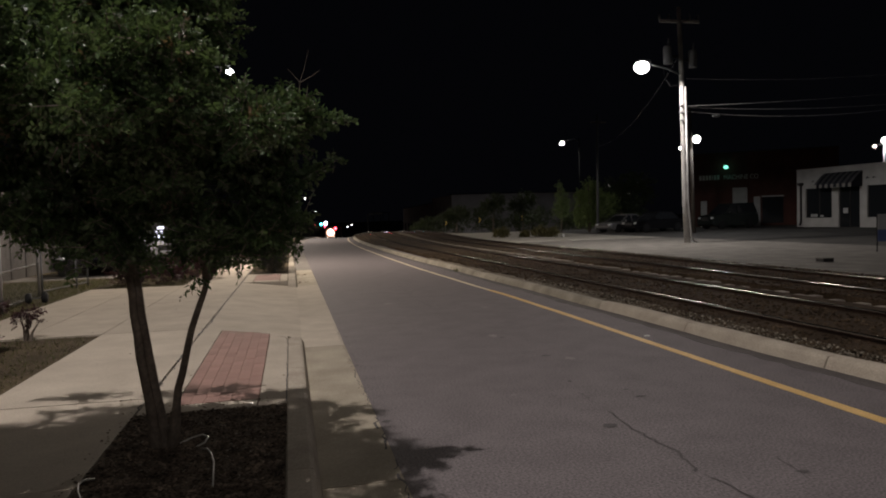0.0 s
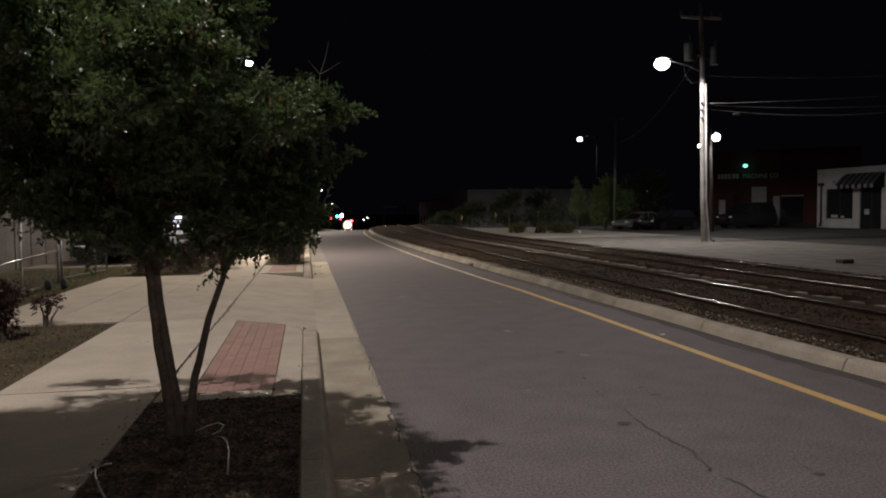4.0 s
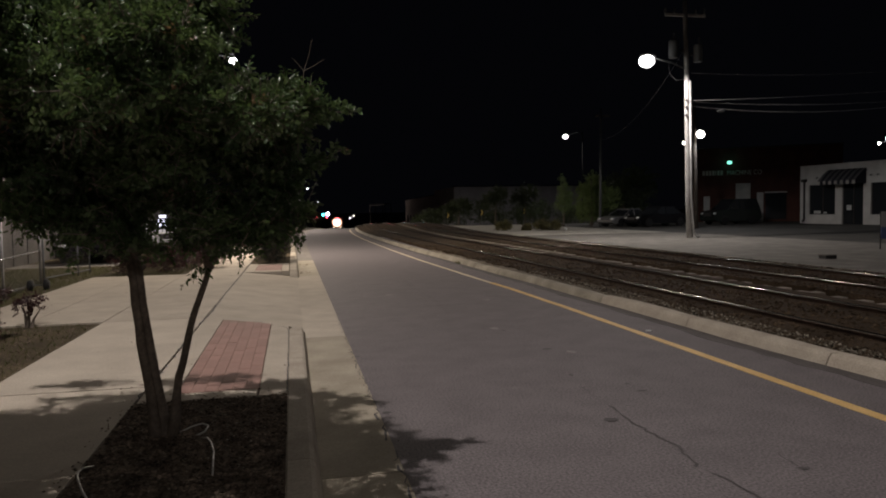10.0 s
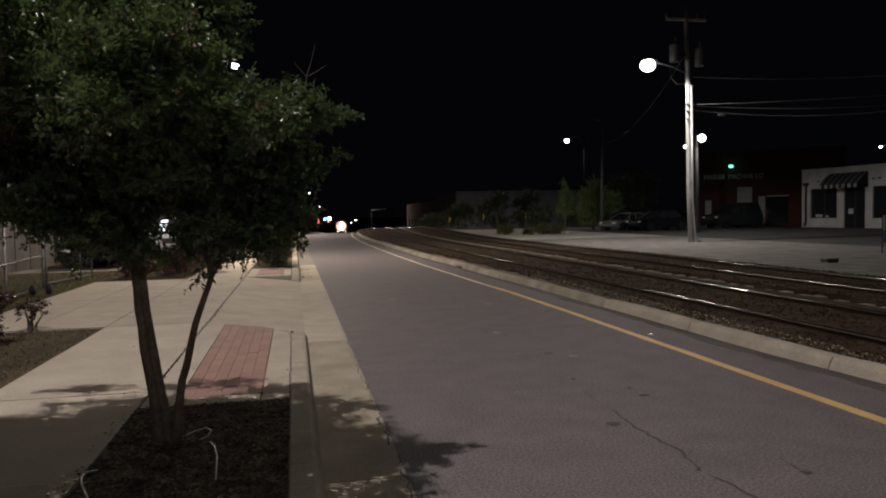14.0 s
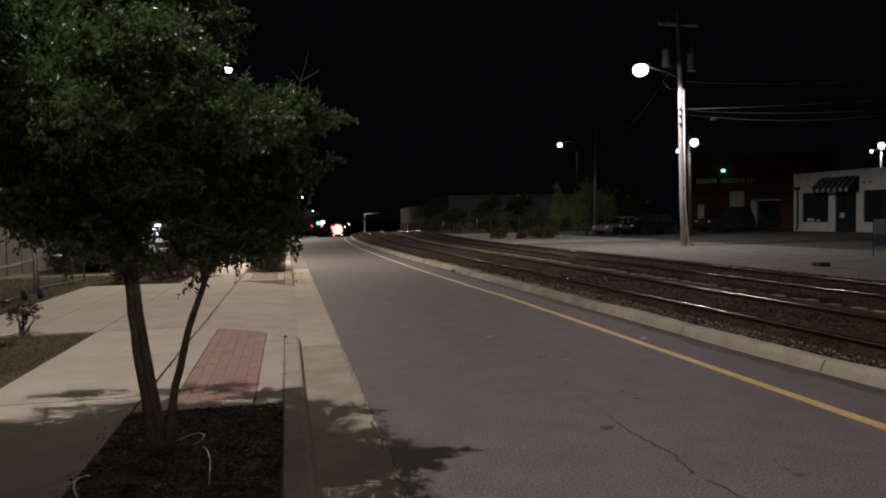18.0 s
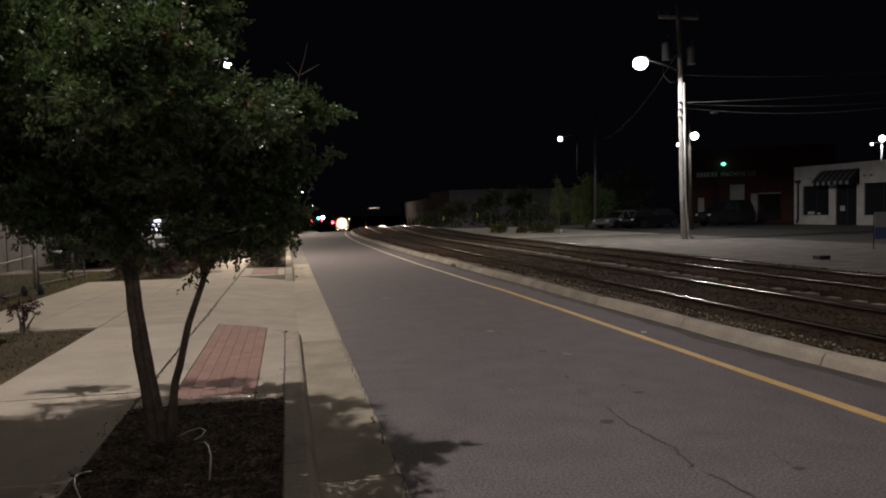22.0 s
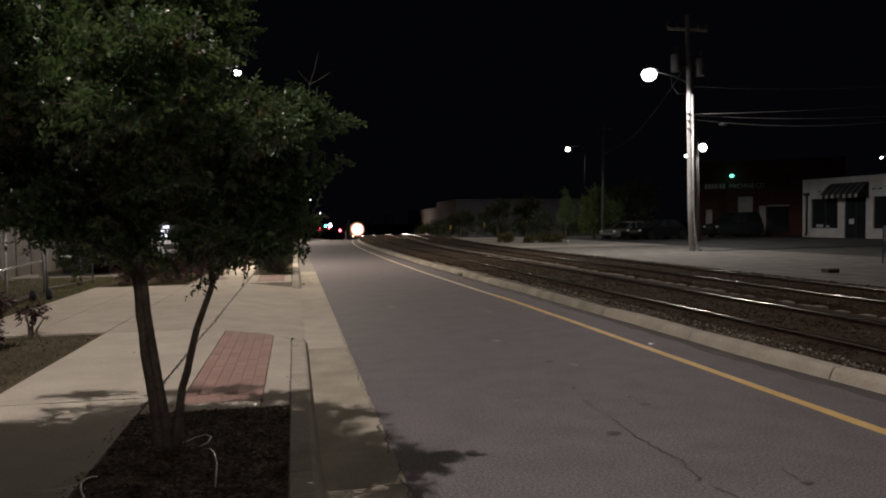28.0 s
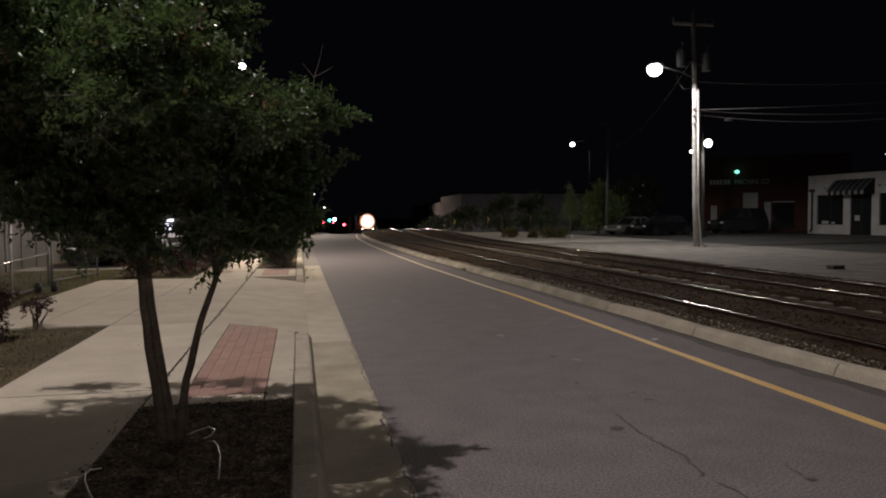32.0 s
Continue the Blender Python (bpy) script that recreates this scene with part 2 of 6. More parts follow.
PALELINE = stuffed("faded_yellow_paint", (0.58, 0.49, 0.34), (0.68, 0.58, 0.42), 2.0, 0.75, 60.0, 0.2, 0, 0.4, 0.25)
BARK = stuffed("smooth_bark", (0.085, 0.068, 0.052), (0.18, 0.145, 0.115), 9.0, 0.8, 40.0, 0.5, 0, 0.4, 0.25)
LEAF = leafy("glossy_green_leaf", (0.031, 0.058, 0.027), (0.091, 0.134, 0.055), 0.165, 1.0, 130.0, 0.35)
YOUNGLEAF = leafy("bronze_young_leaf", (0.085, 0.05, 0.03), (0.15, 0.10, 0.05), 0.3, 0.8)
DRYLEAF = leafy("dry_shrub_leaf", (0.09, 0.085, 0.035), (0.16, 0.14, 0.06), 0.6)
TREELEAF = leafy("pale_tree_leaf", (0.115, 0.16, 0.055), (0.18, 0.235, 0.085), 0.5)
SHRUBLEAF = leafy("shrub_leaf", (0.024, 0.036, 0.014), (0.048, 0.062, 0.026), 0.5)
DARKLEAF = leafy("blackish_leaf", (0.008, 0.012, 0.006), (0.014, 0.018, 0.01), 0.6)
REDLEAF = leafy("purple_red_leaf", (0.025, 0.010, 0.013), (0.055, 0.02, 0.023), 0.45)
CONIFERLEAF = leafy("conifer_green", (0.12, 0.17, 0.07), (0.18, 0.23, 0.10), 0.6)
WOODPOLE = stuffed("weathered_pole_wood", (0.29, 0.28, 0.27), (0.41, 0.40, 0.385), 3.0, 0.88, 60.0, 0.4)
PALEPOLE = stuffed("galvanised_pole", (0.36, 0.355, 0.35), (0.48, 0.475, 0.47), 3.0, 0.5, 50.0, 0.08, 0.6)
GREYMETAL = plain("grey_painted_metal", (0.16, 0.165, 0.17), 0.5, 0.3)
BRIGHTTUBE = plain("galvanised_tube", (0.62, 0.61, 0.59), 0.2, 0.9)
WIREMAT = plain("fence_wire", (0.30, 0.30, 0.29), 0.5, 0.6)
CABLE = plain("power_cable", (0.62, 0.61, 0.60), 0.5)
DARKMETAL = plain("dark_metal", (0.03, 0.03, 0.032), 0.5, 0.4)
RUBBER = plain("tyre_rubber", (0.015, 0.015, 0.015), 0.85)
WHITEWALL = stuffed("white_stucco", (0.44, 0.425, 0.40), (0.56, 0.545, 0.515), 1.2, 0.85, 40.0, 0.15, 0, 0.35, 0.06)
DARKTRIM = plain("dark_trim", (0.035, 0.03, 0.028), 0.6)
REDBRICK = stuffed("old_red_brick", (0.06, 0.024, 0.018), (0.10, 0.038, 0.028), 1.0, 0.9, 30.0, 0.3, 0, 0.4, 0.25)
PALEDOOR = stuffed("pale_grey_paint", (0.42, 0.42, 0.41), (0.52, 0.52, 0.50), 2.0, 0.7)
GREYCLAD = stuffed("grey_cladding", (0.16, 0.15, 0.155), (0.22, 0.205, 0.215), 0.4, 0.95, 10.0, 0.0, spec=0.0)
DIMCLAD = stuffed("dull_cladding", (0.17, 0.16, 0.175), (0.23, 0.22, 0.24), 0.4, 0.8, 10.0, 0.1)
ROOFMAT = stuffed("dark_roofing", (0.05, 0.05, 0.055), (0.08, 0.08, 0.085), 1.0, 0.9)
GLASS = glassy("dark_window_glass")
AWNDARK = plain("dark_awning_cloth", (0.035, 0.035, 0.05), 0.85)
AWNDULL = plain("dull_awning_cloth", (0.16, 0.155, 0.16), 0.85)
AWNPALE = plain("pale_awning_cloth", (0.55, 0.52, 0.47), 0.85)
LETTER = plain("faded_white_lettering", (0.72, 0.70, 0.66), 0.8)
HOSE = plain("pale_plastic_hose", (0.62, 0.60, 0.55), 0.35)
WOODWALL = stuffed("grey_board_wall", (0.058, 0.052, 0.047), (0.10, 0.091, 0.083), 1.2, 0.85, 25.0, 0.25, obrand=0.2)
# Near-black without gloss: canopy, far roofs, loading doors and far lamp poles.
BLACKWALL = plain("flat_near_black", (0.006, 0.006, 0.006), 0.95, 0.0, 0.0)
PALETRIM = plain("pale_trim", (0.7, 0.69, 0.66), 0.9, 0.0, 0.0)
PALELOT = stuffed("paler_lot_concrete", (0.40, 0.375, 0.32), (0.56, 0.53, 0.46), 0.8, 0.9, 30.0, 0.15, 0, 0.35, 0.2)
SIGNBLACK = plain("black_sign_face", (0.02, 0.02, 0.02), 0.6)
SIGNYELLOW = plain("yellow_sign_face", (0.8, 0.6, 0.15), 0.5)
SIGNBLUE = plain("blue_sign_face", (0.09, 0.12, 0.25), 0.5)
SIGNWHITE = plain("white_sign_face", (0.34, 0.34, 0.34), 0.5)
REFLECT = plain("white_reflector", (0.85, 0.85, 0.82), 0.25)
LENS = glow("lit_street_lens", (1, 0.97, 0.93), 9)
SMALLLENS = glow("lit_small_lens", (1, 0.93, 0.82), 9)
BLUELENS = glow("lit_blue_white", (0.62, 0.72, 1), 1.1)
GREENLENS = glow("lit_green_lens", (0.25, 1, 0.72), 1.6)
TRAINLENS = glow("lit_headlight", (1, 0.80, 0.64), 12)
# Emission drawn as the glare around the headlight, not a lamp part.
GLAREGLOW = glow("headlight_glare", (1, 0.42, 0.26), 0.7)
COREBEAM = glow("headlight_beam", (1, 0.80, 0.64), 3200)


def glare_falloff(m, centre, near, far, dim):
    """Paints glare into a lens's emission: brightest in the middle, dimmer and warmer outwards."""
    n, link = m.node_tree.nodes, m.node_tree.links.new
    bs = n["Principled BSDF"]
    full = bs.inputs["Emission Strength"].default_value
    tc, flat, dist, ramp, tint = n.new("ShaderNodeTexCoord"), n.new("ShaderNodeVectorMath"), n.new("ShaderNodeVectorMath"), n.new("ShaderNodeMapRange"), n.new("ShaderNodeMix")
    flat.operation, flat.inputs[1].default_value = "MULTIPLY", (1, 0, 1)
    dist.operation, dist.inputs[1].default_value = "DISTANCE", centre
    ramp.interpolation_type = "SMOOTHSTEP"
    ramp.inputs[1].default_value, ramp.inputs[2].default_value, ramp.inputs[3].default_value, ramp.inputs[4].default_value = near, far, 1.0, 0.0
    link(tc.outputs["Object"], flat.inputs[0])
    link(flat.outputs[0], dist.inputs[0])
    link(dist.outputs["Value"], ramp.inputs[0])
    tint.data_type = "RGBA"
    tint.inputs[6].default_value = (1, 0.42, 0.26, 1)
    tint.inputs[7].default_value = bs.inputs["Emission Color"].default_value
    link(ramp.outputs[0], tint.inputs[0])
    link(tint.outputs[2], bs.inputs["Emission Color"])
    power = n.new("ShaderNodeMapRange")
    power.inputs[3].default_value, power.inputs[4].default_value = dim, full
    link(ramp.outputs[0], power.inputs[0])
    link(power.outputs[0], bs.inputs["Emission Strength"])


glare_falloff(TRAINLENS, (0, 0, 2.65), 0.72, 1.12, 0.75)
DITCHLENS = glow("lit_ditch_light", (1, 0.75, 0.55), 5)
REDSIGNAL = glow("lit_red_signal", (1, 0.05, 0.08), 14)
CYANSIGNAL = glow("lit_green_signal", (0.08, 0.75, 0.8), 12)
VIOLETSIGNAL = glow("lit_violet_white", (0.75, 0.72, 1), 22)
LOCOPAINT = plain("dark_locomotive_paint", (0.06, 0.06, 0.065), 0.5)
WAGONPAINT = plain("dark_wagon_paint", (0.05, 0.035, 0.03), 0.75)
CARDARK = plain("dark_green_car_paint", (0.024, 0.03, 0.028), 0.25, spec=0.3)
CARBLACK = plain("black_car_paint", (0.010, 0.010, 0.012), 0.22, spec=0.25)
CARWHITE = plain("silver_car_paint", (0.11, 0.11, 0.11), 0.3)
CARSILVER = plain("pale_silver_car_paint", (0.16, 0.16, 0.16), 0.3)
CARGREY = plain("grey_car_paint", (0.2, 0.21, 0.22), 0.3)
LAMPGLASS = plain("headlamp_glass", (0.7, 0.72, 0.72), 0.15)
TAILGLASS = plain("tail_lamp_glass", (0.35, 0.02, 0.02), 0.2)
CHROME = plain("chrome", (0.7, 0.7, 0.7), 0.15, 1.0)

# ---- ground, road and kerbs ----
gv, gf = [], []
gx = [-900, -300, -120, -60, -30, -12, 0, 12, 30, 60, 120, 300, 900]
gy = [-600, -200, -60, -20, 0, 20, 40, 50] + [55 + 5 * i for i in range(12)] + [130, 160, 200, 260, 330, 450, 700, 1500, 3000]
for y in gy:
    for x in gx:
        gv.append((x, y, -0.06 + drop(min(y, 300))))
for j in range(len(gy) - 1):
    for i in range(len(gx) - 1):
        a = j * len(gx) + i
        gf.append((a, a + 1, a + 1 + len(gx), a + len(gx)))
tagged(raw("ground", gv, gf, EARTH), "dark bare earth reaching the horizon", "ground", kind="structure")

rng = random.Random(4)
edge = [(y, 0.615 + (rng.uniform(-0.024, 0.02) if y < 25 else 0), 5.3) for y in steps(-30, 330, 0.12, 4.0)]
road = tagged(strip("road", edge, -0.3, 0.0, ASPHALT), "worn grey asphalt street with fine cracks", "road", kind="structure")

line_rows = [(y, 4.19 + sway(y) + rng.uniform(-0.004, 0.004), 4.30 + sway(y) + rng.uniform(-0.004, 0.004)) for y in steps(-30, 15, 0.4, 4.0)]
strip("edge_line", line_rows, 0.0, 0.004, YELLOW, road, "worn solid yellow edge line")
faded_rows = [(y, 4.195 + sway(y) + rng.uniform(-0.008, 0.008), 4.29 + sway(y) + rng.uniform(-0.008, 0.008)) for y in steps(15, 200, 0.3, 4.0)]
strip("edge_line", faded_rows, 0.0, 0.004, PALELINE, road, "faded yellow edge line")


def crack(points, width, seed, owner=None, level=0.004, jig=1.0):
    r = random.Random(seed)
    pts = []
    for (x0, y0), (x1, y1) in zip(points, points[1:]):
        n = max(2, int(math.hypot(x1 - x0, y1 - y0) / 0.07))
        for i in range(n):
            u = i / n
            pts.append((x0 + (x1 - x0) * u + jig * r.uniform(-0.022, 0.022), y0 + (y1 - y0) * u + jig * r.uniform(-0.02, 0.02)))
    v, f = [], []
    for i, (x, y) in enumerate(pts):
        a, b = pts[max(i - 1, 0)], pts[min(i + 1, len(pts) - 1)]
        d = math.hypot(b[0] - a[0], b[1] - a[1]) or 1
        nx, ny = -(b[1] - a[1]) / d, (b[0] - a[0]) / d
        w = width * r.uniform(0.2, 1.0)
        v += [(x - nx * w, y - ny * w, level), (x + nx * w, y + ny * w, level)]
    skip = 0
    for i in range(len(pts) - 1):
        skip = skip - 1 if skip > 0 else (r.randint(1, 4) if jig >= 1 and r.random() < 0.09 else 0)
        if not skip:
            f.append((2 * i, 2 * i + 1, 2 * i + 3, 2 * i + 2))
    raw("crack", v, f, CRACK, owner or road, "thin dark crack")


crack([(2.38, 3.93), (2.41, 4.05), (2.46, 4.34), (2.43, 4.6), (2.43, 4.88), (2.45, 5.2), (2.44, 5.45)], 0.011, 1, jig=0.9)
crack([(2.45, 5.6), (2.46, 5.8), (2.47, 6.07)], 0.007, 2)
crack([(0.615, 3.0), (0.61, 4.2), (0.617, 5.0), (0.612, 5.8)], 0.012, 16, None, 0.008)
crack([(0.615, 5.9), (0.612, 7.4), (0.617, 9.0), (0.612, 11.0)], 0.006, 17, None, 0.008)
crack([(2.33, 10.95), (2.42, 12.5), (2.40, 14.4), (2.5, 16.7), (2.45, 20)], 0.007, 3)
crack([(0.9, 10.6), (1.6, 10.9), (2.33, 10.95), (3.2, 11.2), (4.1, 11.5)], 0.007, 4)
crack([(0.9, 20.5), (2.5, 20.3), (4.0, 20.6)], 0.012, 5)
crack([(2.96, 3.80), (3.0, 3.95), (3.01, 4.08)], 0.006, 6)
crack([(2.41, 3.84), (2.44, 3.68), (2.47, 3.50), (2.46, 3.2)], 0.011, 7)
crack([(1.9, 27.6), (2.6, 27.3), (3.9, 27.5)], 0.016, 8)


def patch(x, y, rx, ry, seed, material=CRACK, name="tar_spot", label="small dark tar spot"):
    r = random.Random(seed)
    n = 14
    v = [(x + rx * r.uniform(0.55, 1) * math.cos(a), y + ry * r.uniform(0.55, 1) * math.sin(a), 0.004) for a in (2 * math.pi * k / n for k in range(n))]
    raw(name, v, [tuple(range(n))], material, road, label)


for i, (x, y, rx, ry) in enumerate([(2.30, 4.99, 0.07, 0.06), (2.56, 6.43, 0.03, 0.05), (2.92, 5.71, 0.06, 0.03), (2.91, 5.97, 0.03, 0.03), (2.78, 7.71, 0.08, 0.05), (2.67, 9.05, 0.04, 0.06), (2.98, 3.76, 0.045, 0.03), (0.69, 5.62, 0.05, 0.04), (0.70, 9.9, 0.035, 0.03), (0.66, 7.9, 0.05, 0.03), (0.68, 19.4, 0.04, 0.06)]):
    patch(x, y, rx, ry, i)

for i, (x, y, rx, ry) in enumerate([(2.60, 9.25, 0.07, 0.12), (2.98, 7.48, 0.06, 0.09), (2.66, 4.83, 0.02, 0.012), (1.9, 6.1, 0.04, 0.02), (1.75, 13.5, 0.10, 0.12), (3.3, 12.2, 0.08, 0.1)]):
    patch(x, y, rx, ry, 50 + i, SCUFF, "scuff", "pale scuff on the asphalt")

# gutter pan in cast lengths
gutter = thing("gutter", None, "stained concrete gutter pan beside the asphalt", "gutter", kind="structure")
joints = [-20, -14, -8, -2, 1.2, 4.3, 9.25, 12.3, 15.3, 18.2, 24, 30, 36]
for a, b in zip(joints, joints[1:]):
    strip("gutter_slab", [(y, 0.10 if a > 17 or b < 9.4 else 0.02, 0.63) for y in (a + 0.006, b - 0.006)], -0.3, 0.006, STAINED if b < 9.4 or 17 < a < 23 else DULLGUTTER if a > 23 else CONCRETE, gutter)
strip("gutter_slab", [(y, 0.1, 0.63) for y in steps(36.01, 330)], -0.3, 0.006, DULLGUTTER, gutter)


def kerb_piece(name, y0, y1, back, front, top, parent, material=KERB, foot=0.03, shift=None):
    """A kerb length with a rounded upper arris and a slightly battered face."""
    prof = [(back, -0.3), (back, top - 0.012), (back + 0.012, top), (front - 0.035, top), (front - 0.010, top - 0.012), (front, top - 0.04), (front + foot, 0.0), (front + foot, -0.3)]
    n = max(1, int((y1 - y0) / 2.0))
    v, f = [], []
    for i in range(n + 1):
        y = y0 + (y1 - y0) * i / n
        s = bend(y) + (shift(y) if shift else 0)
        v += [(x + s, y, z + drop(y)) for x, z in prof]
    k = len(prof)
    for i in range(n):
        for j in range(k - 1):
            f.append((i * k + j, (i + 1) * k + j, (i + 1) * k + j + 1, i * k + j + 1))
    f += [tuple(range(k)), tuple(n * k + k - 1 - j for j in range(k))]
    return raw(name, v, f, material, parent)


kerb = thing("kerb", None, "pale concrete kerb beside the planting strip", "kerb", kind="structure")
marks = [-14, -8, -5, -2, 1.2, 4.25, 7.25, 9.05]
for a, b in zip(marks, marks[1:]):
    kerb_piece("kerb_stone", a + 0.004, b - 0.004, -0.075, 0.10, 0.155, kerb)
# the kerb dies down into the driveway
bm = bmesh.new()
lo = [(-0.075, -0.3), (-0.075, 0.143), (-0.063, 0.155), (0.065, 0.155), (0.09, 0.143), (0.10, 0.115), (0.13, 0.0), (0.13, -0.3)]
ring = []
for u in (0.0, 0.35, 0.7, 1.0):
    ring.append([bm.verts.new((x, 9.052 + 0.65 * u, z if z <= 0 else z * (1 - 0.93 * u * u))) for x, z in lo])
for p, q in zip(ring, ring[1:]):
    for k in range(len(lo) - 1):
        bm.faces.new((p[k], q[k], q[k + 1], p[k + 1]))
bm.faces.new(ring[-1][::-1])
part("kerb_end", bm, KERB, kerb)
# and rises again beyond it
bm = bmesh.new()
lo = [(-0.10, -0.3), (-0.10, 0.148), (-0.088, 0.16), (0.065, 0.16), (0.09, 0.148), (0.10, 0.12), (0.13, 0.0), (0.13, -0.3)]
ring = []
for u in (0.0, 0.3, 0.65, 1.0):
    ring.append([bm.verts.new((x, 17.72 + 0.58 * u, z if z <= 0 else z * (0.05 + 0.95 * u ** 0.8))) for x, z in lo])
for p, q in zip(ring, ring[1:]):
    for k in range(len(lo) - 1):
        bm.faces.new((p[k], q[k], q[k + 1], p[k + 1]))
bm.faces.new(ring[0])
part("kerb_end", bm, KERB, kerb)
for a, b in zip([18.3, 20.6, 23.6, 26.6, 29.6, 32.6], [20.6, 23.6, 26.6, 29.6, 32.6, 35.6]):
    kerb_piece("kerb_stone", a + 0.004, b - 0.004, -0.10, 0.10, 0.16, kerb, KERB if a < 26 else DIRTYKERB)
kerb_piece("kerb_stone", 35.61, 330, -0.10, 0.10, 0.155, kerb, DIRTYKERB)

island = thing("island_kerb", None, "pale rounded concrete kerb between street and tracks", "kerb", kind="structure")
KF = ((-40, 5.2), (4.5, 5.2), (5.5, 5.17), (6.4, 5.085), (7.5, 5.045), (10.5, 5.03), (11.4, 4.98), (14.5, 4.965), (16.3, 4.885), (18.7, 4.825), (22.0, 4.78), (27.0, 4.60), (35.0, 4.53), (45.0, 4.55), (400, 4.55))


def kerb_face(y):
    """The island kerb's face along the street."""
    for (y0, x0), (y1, x1) in zip(KF, KF[1:]):
        if y <= y1:
            return x0 + (x1 - x0) * (y - y0) / (y1 - y0)
    return KF[-1][1]


marks = [-9, -6.4, -3.9, -1.45, 1.0, 3.5, 6.13, 8.6, 11.17, 18.6, 24.7, 30.8, 36.9, 43.0, 49.1, 55.2, 61.3, 67.4, 75.0]
for a, b in zip(marks, marks[1:]):
    n = max(2, int((b - a) / 0.8))
    h = 0.142 if b < 11.5 else 0.125
    prof = [(0.205, -0.3), (0.205, h - 0.03), (0.185, h - 0.008), (0.13, h), (0.065, h - 0.006), (0.03, h - 0.022), (0.005, h - 0.055), (-0.03, 0.0), (-0.03, -0.3)]
    vv, ff = [], []
    for i in range(n + 1):
        yy = a + 0.008 + (b - a - 0.016) * i / n
        e = 0.012 if i in (0, n) else 0.0
        s = kerb_face(yy) + bend(yy)
        vv += [(x + s + (e if k > 3 else 0), yy, z + drop(yy) - (e if 1 <= k <= 4 else 0)) for k, (x, z) in enumerate(prof)]
    k = len(prof)
    for i in range(n):
        for j in range(k - 1):
            ff.append((i * k + j + 1, (i + 1) * k + j + 1, (i + 1) * k + j, i * k + j))
    ff += [tuple(k - 1 - j for j in range(k)), tuple(n * k + j for j in range(k))]
    raw("kerb_stone", vv, ff, KERB if b < 18 else DIRTYKERB, island)
strip("kerb_stone", [(y, 4.55, 4.88) for y in steps(75.01, 300)], -0.3, 0.15, DIRTYKERB, island)

# dirt gathered along the island kerb
gr = random.Random(8)
strip("kerb_grime", [(y, kerb_face(y) - 0.17 - gr.uniform(0, 0.09), kerb_face(y)) for y in steps(-5, 70, 0.25, 1.5)], 0.0, 0.0035, GRIME, road, "dark grime along the kerb")

# pavement slabs
pavement = thing("pavement", None, "pale aged concrete pavement and driveway apron", "pavement", kind="structure")


def slab(x0, x1, y0, y1, z=0.15, g=0.006, name="slab", material=CONCRETE, parent=None):
    bm = boxed(x0 + g, x1 - g, y0 + g, y1 - g, -0.2, z)
    return part(name, bm, material, parent or pavement)


for a, b in zip([-14, -8, -4.1, -2.0, 0.1, 2.2, 4.3, 6.4, 8.5], [-8, -4.1, -2.0, 0.1, 2.2, 4.3, 6.4, 8.5, 10.5]):
    slab(-2.55, -1.225, a, b, 0.15 + rng.uniform(-0.002, 0.002))
for x0, x1 in ((-2.55, -1.225), (-3.55, -2.55), (-4.6, -3.55)):
    for y0, y1 in ((10.5, 13.1), (13.1, 15.7), (15.7, 18.2)):
        slab(x0, x1, y0, y1, 0.15)
# the driveway slopes from the pavement down to the gutter
for y0, y1 in ((10.25, 12.3), (12.3, 15.3), (15.3, 18.19)):
    g = 0.005
    zr = 0.012
    raw("apron_slab", [(-1.215, y0 + g, 0.15), (0.098, y0 + g, zr), (0.098, y1 - g, zr), (-1.215, y1 - g, 0.15), (-1.215, y0 + g, -0.1), (0.098, y0 + g, -0.1), (0.098, y1 - g, -0.1), (-1.215, y1 - g, -0.1)],
        [(0, 1, 2, 3), (4, 5, 1, 0), (5, 6, 2, 1), (6, 7, 3, 2), (7, 4, 0, 3)], CONCRETE, pavement)
raw("apron_slab", [(-0.30, 9.43, 0.15), (-0.075, 9.43, 0.135), (0.098, 9.71, 0.012), (0.098, 10.245, 0.012), (-0.30, 10.245, 0.055), (-0.955, 10.245, 0.125), (-0.955, 9.99, 0.15), (-0.30, 9.70, 0.15)],
    [(0, 1, 2, 7), (7, 2, 3, 4), (7, 4, 5, 6)], CONCRETE, pavement)
# frame of concrete round the pavers
slab(-1.215, -0.955, 6.02, 10.25, 0.15)
slab(-0.305, -0.0735, 6.02, 9.434, 0.15)
slab(-0.955, -0.305, 5.85, 6.09, 0.15)
slab(-1.215, -0.955, 5.85, 6.02, 0.15)
slab(-0.305, -0.0735, 5.85, 6.02, 0.15)
crack([(-1.22, 5.95), (-1.21, 8.0), (-1.225, 9.7)], 0.010, 12, pavement, 0.153, 1.0)
crack([(-1.225, 9.8), (-1.195, 11.0), (-1.21, 14.0), (-1.20, 18.0), (-1.195, 24.0)], 0.018, 13, pavement, 0.153, 0.6)
crack([(-0.078, 5.9), (-0.077, 7.5), (-0.078, 9.0), (-0.10, 9.22), (-0.16, 9.35), (-0.27, 9.41)], 0.007, 14, pavement, 0.154, 0.2)
crack([(-0.32, 9.745), (-0.60, 9.88), (-0.95, 10.02)], 0.006, 15, pavement, 0.1535, 0.3)
arc = [(-0.455 + 0.15 * math.cos(a), 9.535 + 0.15 * math.sin(a)) for a in (math.pi / 2 * k / 6 for k in range(7))]
raw("corner_fillet", [(x, y, 0.1555) for x, y in arc + [(-0.30, 9.76)]], [tuple(range(8))], CONCRETE, pavement)
